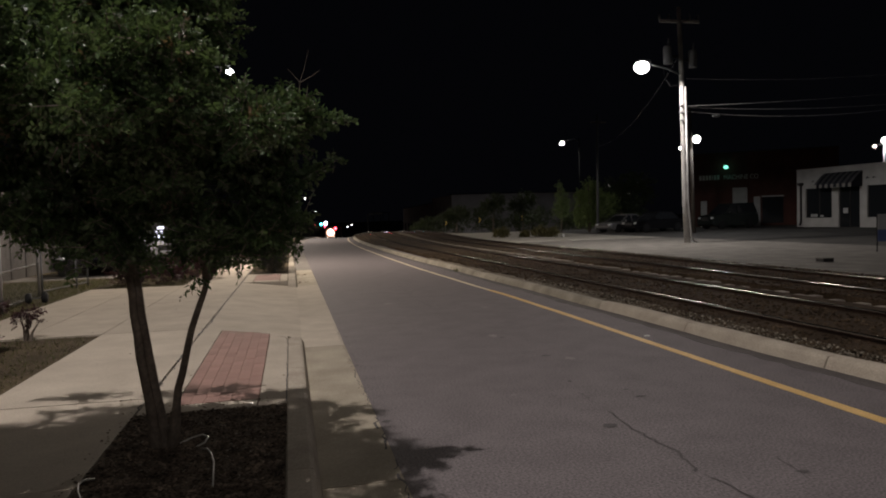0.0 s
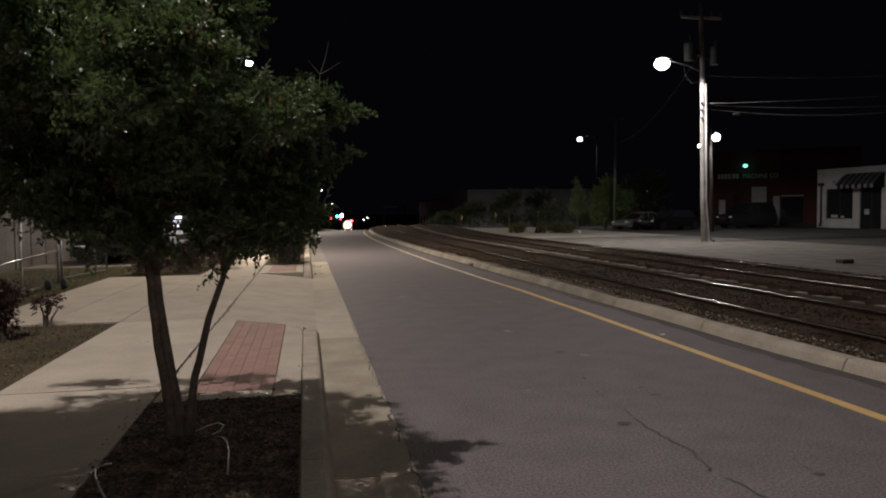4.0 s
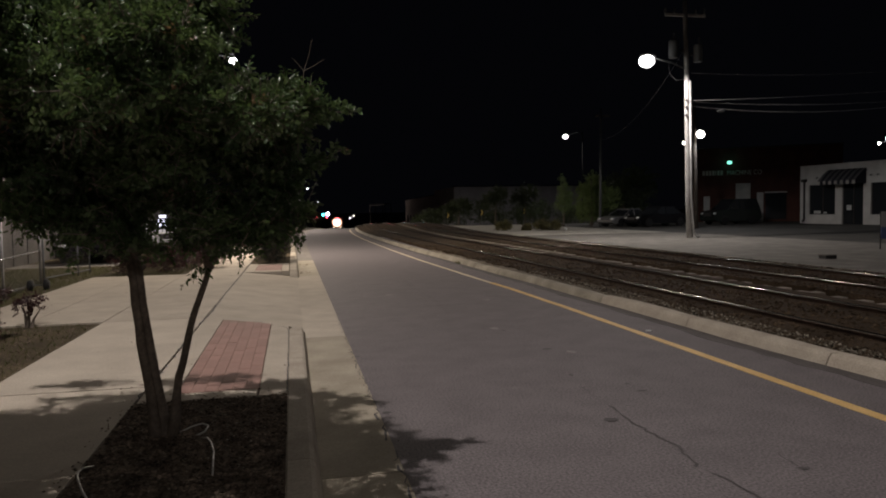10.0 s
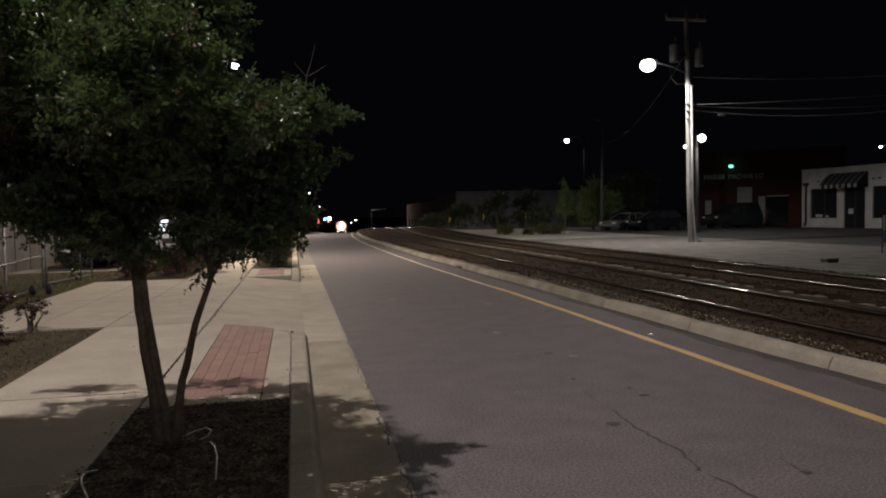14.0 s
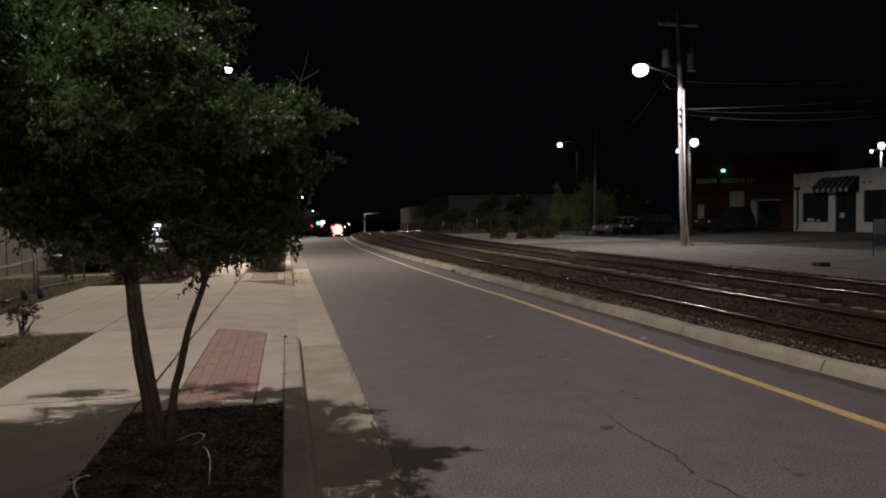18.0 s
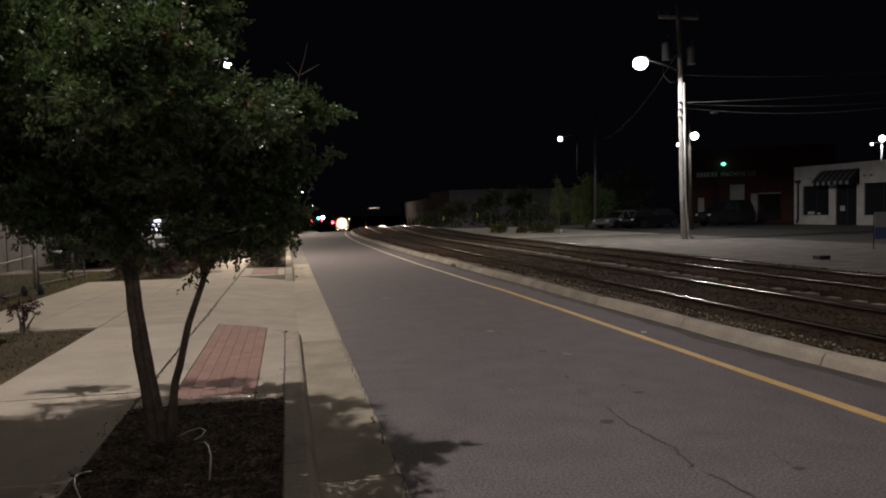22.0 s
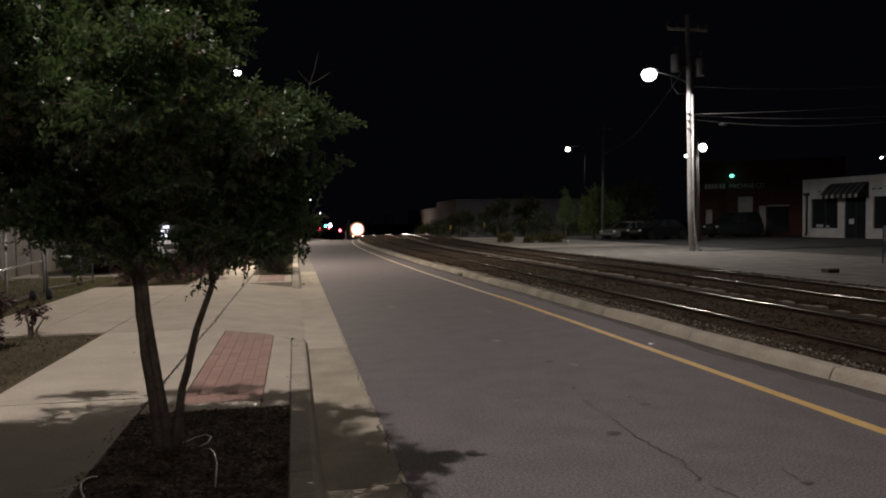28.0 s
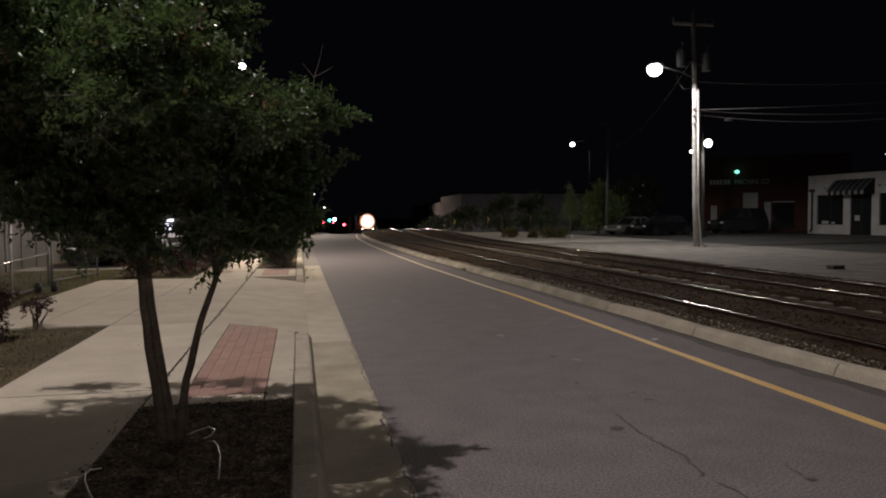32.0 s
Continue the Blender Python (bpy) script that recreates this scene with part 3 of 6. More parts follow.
for a, b in zip([18.2, 20.4, 22.6, 24.8, 27.0, 29.2], [20.4, 22.6, 24.8, 27.0, 29.2, 31.4]):
    slab(-2.55, -1.225, a, b)
strip("slab", [(y, -2.55, -1.225) for y in steps(31.42, 200)], -0.2, 0.15, CONCRETE, pavement)
# verge beyond the driveway
for x0, x1, y0, y1 in ((-1.215, -0.95, 18.2, 21.0), (-0.30, -0.11, 18.2, 21.0), (-0.95, -0.30, 18.2, 18.6), (-0.95, -0.30, 20.69, 21.0)):
    slab(x0, x1, y0, y1, 0.15)
tagged(strip("verge_soil", [(y, -1.215, -0.11) for y in steps(21.01, 200)], -0.2, 0.13, SOIL), "planted verge beside the street", "verge", kind="structure")

slab(-9.0, -4.7, 22.3, 24.0, 0.132, material=DULLGUTTER)
lawn = tagged(finish("lawn_bed", boxed(-9, -2.555, -14, 10.49, -0.2, 0.13), SOIL), "sparse dark grass bed beside the pavement", "lawn", kind="structure")
finish("lawn_verge", boxed(-30, -4.61, 10.5, 40, -0.2, 0.125), SOIL)["kind"] = "structure"
finish("planting_strip", boxed(-4.6, -2.56, 18.21, 40, -0.2, 0.12), SOIL)["kind"] = "structure"
bed = tagged(finish("tree_bed", boxed(-1.222, -0.077, -14, 5.853, -0.2, 0.143), MULCH), "dark mulch bed round the street tree", "planting bed", kind="structure")

# ---- railway ----
ballast_rows = [(y, kerb_face(y) + 0.15, 12.1) for y in steps(-30, 330, 1.0, 4.0)]
ballast = tagged(strip("ballast_bed", ballast_rows, -0.6, -0.03, BALLAST, level=track_level), "dark rusty ballast bed under two tracks", "ballast", kind="structure")


for x0, x1 in ((5.35, 8.36), (8.95, 11.85)):
    strip("ballast_mound", [(y, x0 + random.Random(int(y * 10)).uniform(-0.08, 0.08), x1 + random.Random(int(y * 10) + 1).uniform(-0.06, 0.06)) for y in steps(-30, 200, 0.3, 4.0)], -0.05, 0.115, BALLAST, ballast, level=track_level)


def track(centre, label):
    tr = thing("railway_track", None, label, "railway track", "railway tracks")
    for side in (-0.7525, 0.7525):
        c = centre + side
        prof = [(-0.07, 0.02), (-0.07, 0.035), (-0.012, 0.06), (-0.012, 0.145), (-0.03, 0.155), (-0.03, 0.166)]
        prof += [(-x, z) for x, z in reversed(prof)]
        ys = steps(-30, 330, 2.0, 3.0)
        v, f, k = [], [], len(prof)
        for y in ys:
            v += [(c + x + bend(y), y, z + track_level(y)) for x, z in prof]
        for i in range(len(ys) - 1):
            for j in range(k - 1):
                f.append((i * k + j, (i + 1) * k + j, (i + 1) * k + j + 1, i * k + j + 1))
        rail = raw("rail", v, f, RUST, tr, "rusty steel rail with a polished head")
        arc = [(-0.014 * math.cos(a), 0.162 + 0.032 * abs(math.sin(a)) ** 0.3) for a in (math.pi * k / 10 for k in range(11))]
        hv, hf = [], []
        for y in ys:
            hv += [(c + x + bend(y), y, z + track_level(y)) for x, z in arc]
        for i in range(len(ys) - 1):
            for j in range(10):
                hf.append((i * 11 + j, (i + 1) * 11 + j, (i + 1) * 11 + j + 1, i * 11 + j + 1))
        raw("rail_head", hv, hf, RAILTOP, rail, "polished rail head", True)
    tie = boxed(-1.3, 1.83, -0.105, 0.105, -0.1, 0.095, 0.012)
    me = bpy.data.meshes.new("tie")
    tie.to_mesh(me)
    me.materials.append(TIE)
    r = random.Random(int(centre * 10))
    for i in range(130):
        y = -2 + i * 0.5
        ob = new("tie", me)
        ob.parent = tr
        ob.matrix_basis = pose(centre + bend(y) + r.uniform(-0.04, 0.04), y + r.uniform(-0.03, 0.03), r.uniform(-0.012, 0.004) + track_level(y), 0, r.uniform(-0.5, 0.5), r.uniform(-3, 3))
    bm = bmesh.new()
    for i in range(170):
        y = 63 + i * 0.6
        x = centre + bend(y)
        box(bm, x - 1.3, x + 1.3, y - 0.115, y + 0.115, track_level(y) - 0.1, track_level(y) + 0.09)
    tagged(part("far_ties", bm, TIE, tr), kind="stuff")
    return tr


track(6.85, "railway track with polished rails on dark ties beside the street")
track(10.32, "second railway track with polished rails beside the concrete lot")


def scatter(name, n, x0, x1, y0, y1, z, s0, s1, material, seed, label, bias=1.0, keep=None, flat=0.7):
    r = np.random.RandomState(seed)
    base = np.array([(1, 0, 0), (0, 1, 0), (-1, 0, 0), (0, -1, 0), (0, 0, 1), (0, 0, -1)], float)
    tri = np.array([(0, 1, 4), (1, 2, 4), (2, 3, 4), (3, 0, 4), (1, 0, 5), (2, 1, 5), (3, 2, 5), (0, 3, 5)])
    vs, fs = [], []
    for i in range(n):
        x, y = r.uniform(x0, x1), y0 + (y1 - y0) * r.uniform() ** bias
        if keep and not keep(x, y):
            continue
        s = r.uniform(s0, s1)
        p = base * s * r.uniform(0.6, 1.3, (6, 1)) * (1, 1, flat)
        a, b = r.uniform(0, 6.28), r.uniform(-0.7, 0.7)
        ca, sa, cb, sb = math.cos(a), math.sin(a), math.cos(b), math.sin(b)
        m = np.array([(ca, -sa, 0), (sa, ca, 0), (0, 0, 1)]) @ np.array([(1, 0, 0), (0, cb, -sb), (0, sb, cb)])
        fs.append(tri + 6 * len(vs))
        vs.append(p @ m.T + (x + bend(y), y, z + drop(y)))
    vs, fs = np.concatenate(vs), np.concatenate(fs)
    return tagged(raw(name, vs.tolist(), fs.tolist(), material), label, "stones", kind="stuff")


scatter("ballast_stones", 22000, 5.3, 12.0, 2.0, 30.0, 0.118, 0.014, 0.042, STONE, 3, "dark rusty crushed stone ballast between the rails", 1.6,
        lambda x, y: min(abs(x - c) for c in (6.1, 7.6, 9.57, 11.07)) > 0.06 and not 7.9 < x < 8.9)
strip("gravel_shoulder", [(y, kerb_face(y) + 0.206, kerb_face(y) + 0.40 + 0.05 * math.sin(y * 2.3) + 0.03 * math.sin(y * 7.1)) for y in steps(2.0, 26, 0.2)], -0.05, 0.115, MIDGRAVEL, ballast, "gravel shoulder behind the kerb")
scatter("pale_gravel", 4200, 5.12, 5.62, 2.5, 14.0, 0.12, 0.005, 0.016, MIDGRAVEL, 5, "dull gravel along the island kerb", 1.3, lambda x, y: x > kerb_face(y) + 0.215)
scatter("pale_stones", 1100, 5.12, 5.62, 2.5, 16.0, 0.125, 0.008, 0.02, PALESTONE, 6, "pale loose stones behind the island kerb", 1.2, lambda x, y: x > kerb_face(y) + 0.215)
scatter("mulch_chips", 9000, -1.22, -0.08, 2.6, 5.87, 0.148, 0.005, 0.022, CHIP, 7, "dark bark mulch chips in the tree bed", 1.0, None, 0.35)
scatter("lawn_litter", 1800, -4.6, -2.58, 6.0, 10.45, 0.13, 0.008, 0.025, CHIP, 9, "dry leaf litter in the grass bed", 1.0, None, 0.3)
scatter("tie_gravel", 1400, 7.8, 8.4, 2.0, 30.0, -0.025, 0.012, 0.035, STONE, 13, "dark gravel between the ties", 1.4)
strip("gravel_band", [(y, 8.5, 8.9) for y in steps(22, 200)], 0.0, 0.075, MIDGRAVEL, ballast, "dull gravel band between the tracks", level=track_level)
tagged(strip("gravel_verge", [(y, 12.1, 15.5) for y in steps(62, 160)], -0.3, 0.1, PALESTONE), "pale gravel verge beside the tracks", "verge", kind="structure")
scatter("spilt_mulch", 900, -1.32, -0.06, 3.0, 6.08, 0.152, 0.004, 0.014, CHIP, 19, "mulch crumbs spilt over the bed's concrete edge", 1.0,
        lambda x, y: y > 5.83 + 0.08 * math.sin(x * 9) or x < -1.225 + 0.03 * math.sin(y * 5), 0.35)
scatter("pale_chips", 240, -1.2, -0.1, 3.0, 5.83, 0.156, 0.004, 0.012, PALESTONE, 17, "a few pale chips in the mulch", 1.0, None, 0.4)
scatter("gutter_debris", 60, 0.58, 0.70, 3.5, 24.0, 0.006, 0.003, 0.012, CHIP, 23, "dark crumbs along the ragged asphalt edge", 1.4, None, 0.4)
scatter("pavement_litter", 70, -4.3, 0.5, 6.2, 18.0, 0.152, 0.005, 0.016, CHIP, 29, "dry leaf crumbs on the pavement", 1.3, lambda x, y: x < -1.3 or y < 9, 0.3)
scatter("gutter_leaves", 40, 0.14, 0.42, 18.6, 22.5, 0.012, 0.012, 0.04, CHIP, 31, "dead leaves gathered in the gutter", 1.0, lambda x, y: abs(y - 19.2) < 0.4 or abs(y - 21.8) < 0.5, 0.35)


# ---- plants ----
def foliage(name, lobes, twigs, per, leaf, material, parent, seed, reach=0.28, upward=0.35, width=0.42, shell=2.2, gaps=(), clumps=0, clump=0.08):
    """Leaves in pairs along many short twigs that fill a set of lobes."""
    r = np.random.RandomState(seed)
    vol = np.array([a * b * c for _, (a, b, c) in lobes])
    total, twigs = twigs, clumps or twigs
    pick = r.choice(len(lobes), twigs, p=vol ** 0.65 / (vol ** 0.65).sum())
    c = np.array([l[0] for l in lobes], float)[pick]
    rad = np.array([l[1] for l in lobes], float)[pick]
    d = r.normal(size=(twigs, 3))
    d /= np.linalg.norm(d, axis=1, keepdims=True)
    start = c + d * rad * (r.uniform(0, 1, (twigs, 1)) ** (1 / shell)) * r.uniform(0.85, 1.08, (twigs, 1))
    for gc, gr_ in gaps:
        far = (((start - gc) / gr_) ** 2).sum(1) > 1
        start, d, rad = start[far], d[far], rad[far]
    if clumps:
        who = r.choice(len(start), total)
        out = r.normal(size=(total, 3))
        out /= np.linalg.norm(out, axis=1, keepdims=True)
        start, rad = start[who] + out * clump * r.uniform(0.2, 1.0, (total, 1)), rad[who]
        d = d[who] * 0.5 + out * 0.8
    twigs = len(start)
    way = d * rad / rad.max(1, keepdims=True) + r.normal(size=(twigs, 3)) * 0.45 + (0, 0, upward)
    way /= np.linalg.norm(way, axis=1, keepdims=True)
    length = reach * r.uniform(0.5, 1.2, (twigs, 1))
    u = np.repeat(np.linspace(0.08, 1.0, per)[None], twigs, 0) + r.uniform(-0.03, 0.03, (twigs, per))
    p = start[:, None] + way[:, None] * (length * u)[..., None]
    side = np.cross(way, r.normal(size=(twigs, 3)))
    side /= np.linalg.norm(side, axis=1, keepdims=True)
    sign = np.where(np.arange(per) % 2 == 0, 1, -1)[None, :, None]
    ld = side[:, None] * sign + way[:, None] * 0.55 + r.normal(size=(twigs, per, 3)) * 0.3 + (0, 0, -0.1)
    ld /= np.linalg.norm(ld, axis=2, keepdims=True)
    nrm = np.cross(ld, way[:, None]) * sign + r.normal(size=ld.shape) * 0.35 + (0, 0, 0.45)
    w = np.cross(nrm, ld)
    w /= np.linalg.norm(w, axis=2, keepdims=True)
    nrm = np.cross(ld, w)
    s = leaf * r.uniform(0.65, 1.2, (twigs, per, 1))
    a = p
    b = p + ld * s * 0.45 + w * s * width / 2 + nrm * s * 0.06
    t = p + ld * s
    e = p + ld * s * 0.45 - w * s * width / 2 + nrm * s * 0.06
    v = np.stack([a, b, t, e], 2).reshape(-1, 3)
    i = np.arange(len(v) // 4)[:, None] * 4
    f = np.concatenate([i + (0, 1, 2), i + (0, 2, 3)])
    return raw(name, v.tolist(), f.tolist(), material, parent), start, way, length


def twig_mesh(name, start, way, length, every, radius, material, parent):
    bm = bmesh.new()
    for i in range(0, len(start), every):
        a, b = Vector(start[i]), Vector(start[i] + way[i] * length[i])
        tube(bm, [a, b], [radius, radius * 0.4], 3, False)
    return part(name, bm, material, parent)


street_tree = thing("street_tree", None, "multi-stemmed street tree with glossy green leaves in a mulch bed", "tree")


def stem(name, pts, r0, r1, n=10, seed=0):
    r = random.Random(seed)
    fine = []
    for a, b in zip(pts, pts[1:]):
        for i in range(4):
            u = i / 4
            fine.append(Vector(a).lerp(Vector(b), u) + Vector((r.uniform(-1, 1), r.uniform(-1, 1), 0)) * 0.004)
    fine.append(Vector(pts[-1]))
    m = len(fine) - 1
    return part(name, tubed(fine, [r0 + (r1 - r0) * (i / m) ** 0.8 + (0.02 * (1 - i / 3) if i < 3 else 0) for i in range(m + 1)], n), BARK, street_tree, smooth=True)


stem("trunk", [(-0.905, 4.98, 0.10), (-0.925, 4.98, 0.35), (-0.985, 5.00, 0.75), (-1.035, 5.02, 1.29), (-1.22, 5.05, 1.85), (-1.45, 5.10, 2.6), (-1.5, 5.1, 3.3)], 0.041, 0.016, seed=1)
stem("trunk", [(-0.850, 5.00, 0.10), (-0.880, 5.00, 0.35), (-0.943, 5.02, 0.75), (-0.998, 5.04, 1.29), (-0.98, 5.12, 1.8), (-0.85, 5.15, 2.6), (-0.8, 5.15, 3.3)], 0.040, 0.014, seed=2)
stem("trunk", [(-0.815, 4.98, 0.10), (-0.755, 4.98, 0.53), (-0.66, 4.98, 0.91), (-0.54, 4.98, 1.24), (-0.39, 5.0, 1.46), (-0.24, 4.85, 1.95), (-0.06, 4.6, 2.25)], 0.030, 0.010, seed=3)
for k, (a, b, c) in enumerate([((-1.05, 5.02, 1.31), (-1.5, 4.7, 1.7), (-2.0, 4.6, 2.2)), ((-1.22, 5.05, 1.85), (-1.7, 5.5, 2.3), (-2.2, 5.7, 2.5)), ((-0.98, 5.16, 1.8), (-0.6, 5.5, 2.3), (-0.4, 5.7, 2.9)),
                               ((-0.54, 4.98, 1.24), (-0.6, 4.7, 1.6), (-0.5, 4.4, 2.1)), ((-0.39, 5.0, 1.46), (-0.25, 4.9, 1.6), (-0.12, 4.6, 1.75)), ((-0.24, 4.85, 1.95), (-0.12, 4.65, 2.04), (0.0, 4.35, 2.12)),
                               ((-0.985, 5.1, 1.25), (-1.1, 4.6, 1.7), (-1.2, 4.2, 2.4)), ((-1.45, 5.1, 2.6), (-1.1, 4.8, 3.1), (-0.6, 4.7, 3.4))]):
    stem("branch", [a, b, c], 0.014, 0.005, 6, 10 + k)
# lobes as (centre, radii): the main mass, the forward boughs, the right-hand boughs, the low skirt, the rear boughs
crown_lobes = [((-1.15, 4.75, 2.7), (0.78, 0.62, 0.80)), ((-1.95, 4.7, 2.6), (0.70, 0.75, 0.62)), ((-0.66, 4.55, 2.8), (0.40, 0.42, 0.66)), ((-2.4, 4.8, 2.5), (0.5, 0.6, 0.5)),
               ((-0.78, 4.45, 2.75), (0.46, 0.36, 0.40)), ((-1.45, 4.25, 2.42), (0.58, 0.42, 0.42)), ((-1.2, 4.7, 3.05), (0.6, 0.3, 0.3)), ((-2.25, 3.7, 2.3), (0.65, 0.6, 0.30)), ((-1.3, 5.0, 3.4), (0.6, 0.25, 0.3)),
               ((-1.0, 3.97, 2.24), (0.24, 0.2, 0.18)), ((-0.75, 3.82, 2.45), (0.26, 0.20, 0.14)), ((-0.53, 3.84, 2.43), (0.17, 0.2, 0.13)), ((-0.62, 4.05, 2.14), (0.22, 0.2, 0.12)), ((-1.38, 3.85, 2.30), (0.2, 0.25, 0.14)),
               ((-0.458, 4.55, 2.020), (0.385, 0.40, 0.37)), ((-0.006, 4.50, 2.25), (0.18, 0.2, 0.09)), ((-0.174, 4.53, 1.851), (0.21, 0.26, 0.25)), 
               ((-0.02, 4.5, 2.05), (0.13, 0.14, 0.15)), ((0.035, 4.5, 1.63), (0.075, 0.1, 0.13)), ((-0.01, 4.5, 1.475), (0.055, 0.08, 0.07)), ((-0.069, 4.55, 1.673), (0.12, 0.2, 0.16)),
               ((-0.279, 4.48, 1.532), (0.22, 0.25, 0.11)), ((-0.55, 4.8, 1.56), (0.30, 0.30, 0.16)), ((-1.15, 4.9, 1.8), (0.50, 0.6, 0.34)), ((-1.32, 4.85, 1.66), (0.28, 0.4, 0.18)), ((-0.85, 4.9, 1.56), (0.42, 0.4, 0.18)),
               ((-0.75, 4.4, 2.0), (0.34, 0.3, 0.28)), ((-1.72, 4.6, 1.83), (0.3, 0.3, 0.24)), ((-1.05, 4.75, 1.5), (0.35, 0.28, 0.10)), ((-0.26, 4.6, 1.46), (0.16, 0.15, 0.06)),
               ((-1.85, 5.92, 2.6), (0.42, 0.07, 0.10)), ((-1.25, 5.85, 2.55), (0.34, 0.08, 0.10)), ((-0.72, 5.62, 2.5), (0.42, 0.10, 0.12)), ((-0.36, 5.42, 2.4), (0.25, 0.18, 0.14)), ((-0.25, 4.95, 2.1), (0.2, 0.10, 0.08)), ((-0.22, 5.12, 2.0), (0.16, 0.05, 0.05)),
               ((-1.62, 3.75, 2.86), (0.36, 0.25, 0.13)), ((-0.15, 4.17, 2.12), (0.15, 0.14, 0.1)), ((-0.22, 3.86, 2.15), (0.17, 0.18, 0.1)), ((-1.5, 5.3, 2.6), (0.45, 0.12, 0.2)), ((-1.72, 5.52, 2.6), (0.32, 0.09, 0.12)), ((-0.97, 3.68, 2.08), (0.18, 0.14, 0.12)), ((-0.55, 3.76, 2.18), (0.15, 0.12, 0.1))]
crown_gaps = (((-0.83, 4.75, 1.52), (0.13, 1.2, 0.14)), ((-0.335, 4.65, 2.53), (0.14, 1.6, 0.12)), ((-0.14, 4.3, 3.0), (0.14, 0.8, 0.5)), ((0.27, 4.5, 2.065), (0.13, 0.5, 0.055)), ((-1.32, 4.8, 1.50), (0.12, 1.2, 0.06)), ((-1.62, 4.8, 1.56), (0.1, 1.2, 0.07)))
crown, ts, tw, tl = foliage("crown", crown_lobes, 21000, 11, 0.041, LEAF, street_tree, 11, reach=0.13, upward=0.25, width=0.5, shell=2.6, gaps=crown_gaps, clumps=1750, clump=0.08)
# slender boughs that reach out over the kerb, leafy along their length
for n, (a, b, fat, thin, twigs) in enumerate([((0.0, 4.55, 2.235), (0.36, 4.55, 2.205), 0.055, 0.02, 150), ((0.06, 4.5, 1.845), (0.33, 4.5, 1.985), 0.035, 0.012, 75),
                                              ((-0.02, 4.5, 2.24), (0.06, 4.5, 2.35), 0.035, 0.015, 45), ((-0.28, 4.45, 2.28), (-0.22, 4.45, 2.40), 0.035, 0.015, 45), ((0.08, 4.5, 2.22), (0.22, 4.5, 2.29), 0.035, 0.015, 50)]):
    p, q = Vector(a), Vector(b)
    part("branch", tubed([p - (q - p) * 0.6, p, q], [0.006, 0.004, 0.0015], 5), BARK, street_tree)
    chain = [(tuple(p.lerp(q, k / 7)), (fat + (thin - fat) * k / 7,) * 3) for k in range(8)]
    tagged(foliage("bough_tip", chain, twigs, 8, 0.036, LEAF, street_tree, 60 + n, reach=0.055, upward=0.2, width=0.5)[0], kind="stuff")
foliage("young_leaves", crown_lobes, 420, 7, 0.038, YOUNGLEAF, street_tree, 12, reach=0.13, upward=0.5, width=0.5, shell=6.0, gaps=crown_gaps)[0]["label"] = "bronze young leaves at the shoot tips"
twig_mesh("twigwork", ts, tw, tl, 2, 0.0035, BARK, street_tree)
# a bare forked shoot above the crown and a few hanging sprays
part("bare_shoot", tube(tube(tubed([(0.082, 4.55, 2.283), (0.096, 4.55, 2.455)], 0.002, 5), [(0.096, 4.55, 2.455), (0.027, 4.55, 2.537)], [0.0017, 0.001], 5), [(0.096, 4.55, 2.455), (0.127, 4.55, 2.546), (0.153, 4.55, 2.656)], [0.0017, 0.0012, 0.0008], 5), BARK, street_tree, "bare leafless shoot")
part("bare_shoot", tubed([(0.096, 4.55, 2.455), (0.164, 4.55, 2.492), (0.218, 4.55, 2.528)], [0.0017, 0.0012, 0.0008], 5), BARK, street_tree, "bare leafless shoot")
for spray_at in [((-0.60, 4.9, 1.27), (0.05, 0.06, 0.07)), ((-0.32, 4.95, 1.37), (0.12, 0.1, 0.05))]:
    tagged(foliage("hanging_spray", [spray_at], 9, 9, 0.05, LEAF, street_tree, 5, 0.12, -0.4)[0], kind="stuff")


def shrub(name, place, lobes, twigs, leaf, material, label, category="shrub", group="", stems=5, seed=1, per=10, reach=0.2):
    s = thing(name, pose(*place), label, category, group)
    r = random.Random(seed)
    bm = bmesh.new()
    for k in range(stems):
        c, rad = lobes[k % len(lobes)]
        tube(bm, [(r.uniform(-0.05, 0.05), r.uniform(-0.05, 0.05), -0.03), (c[0] * 0.5 + r.uniform(-0.1, 0.1) * rad[0], c[1] * 0.5, c[2] * 0.5), (c[0] + r.uniform(-0.4, 0.4) * rad[0], c[1] + r.uniform(-0.4, 0.4) * rad[1], c[2])], [0.02, 0.014, 0.006], 5)
    part("stems", bm, BARK, s)
    foliage("crown", lobes, twigs, per, leaf, material, s, seed, reach)
    return s


hedge_label = "clipped dark green evergreen shrub behind the driveway"
for k, (x, y, w, h) in enumerate([(-4.0, 19.4, 0.45, 0.42), (-3.2, 19.6, 0.5, 0.5), (-2.3, 20.4, 0.55, 0.6), (-3.0, 21.2, 0.6, 0.7), (-0.62, 21.7, 0.52, 0.95), (-0.6, 22.7, 0.52, 1.25), (-0.65, 24.0, 0.52, 1.2)]):
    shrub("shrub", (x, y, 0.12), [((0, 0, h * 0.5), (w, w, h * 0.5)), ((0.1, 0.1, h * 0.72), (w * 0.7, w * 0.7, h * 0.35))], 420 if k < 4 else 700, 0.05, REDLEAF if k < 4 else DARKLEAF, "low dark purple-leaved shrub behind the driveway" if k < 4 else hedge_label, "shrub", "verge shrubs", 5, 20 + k)
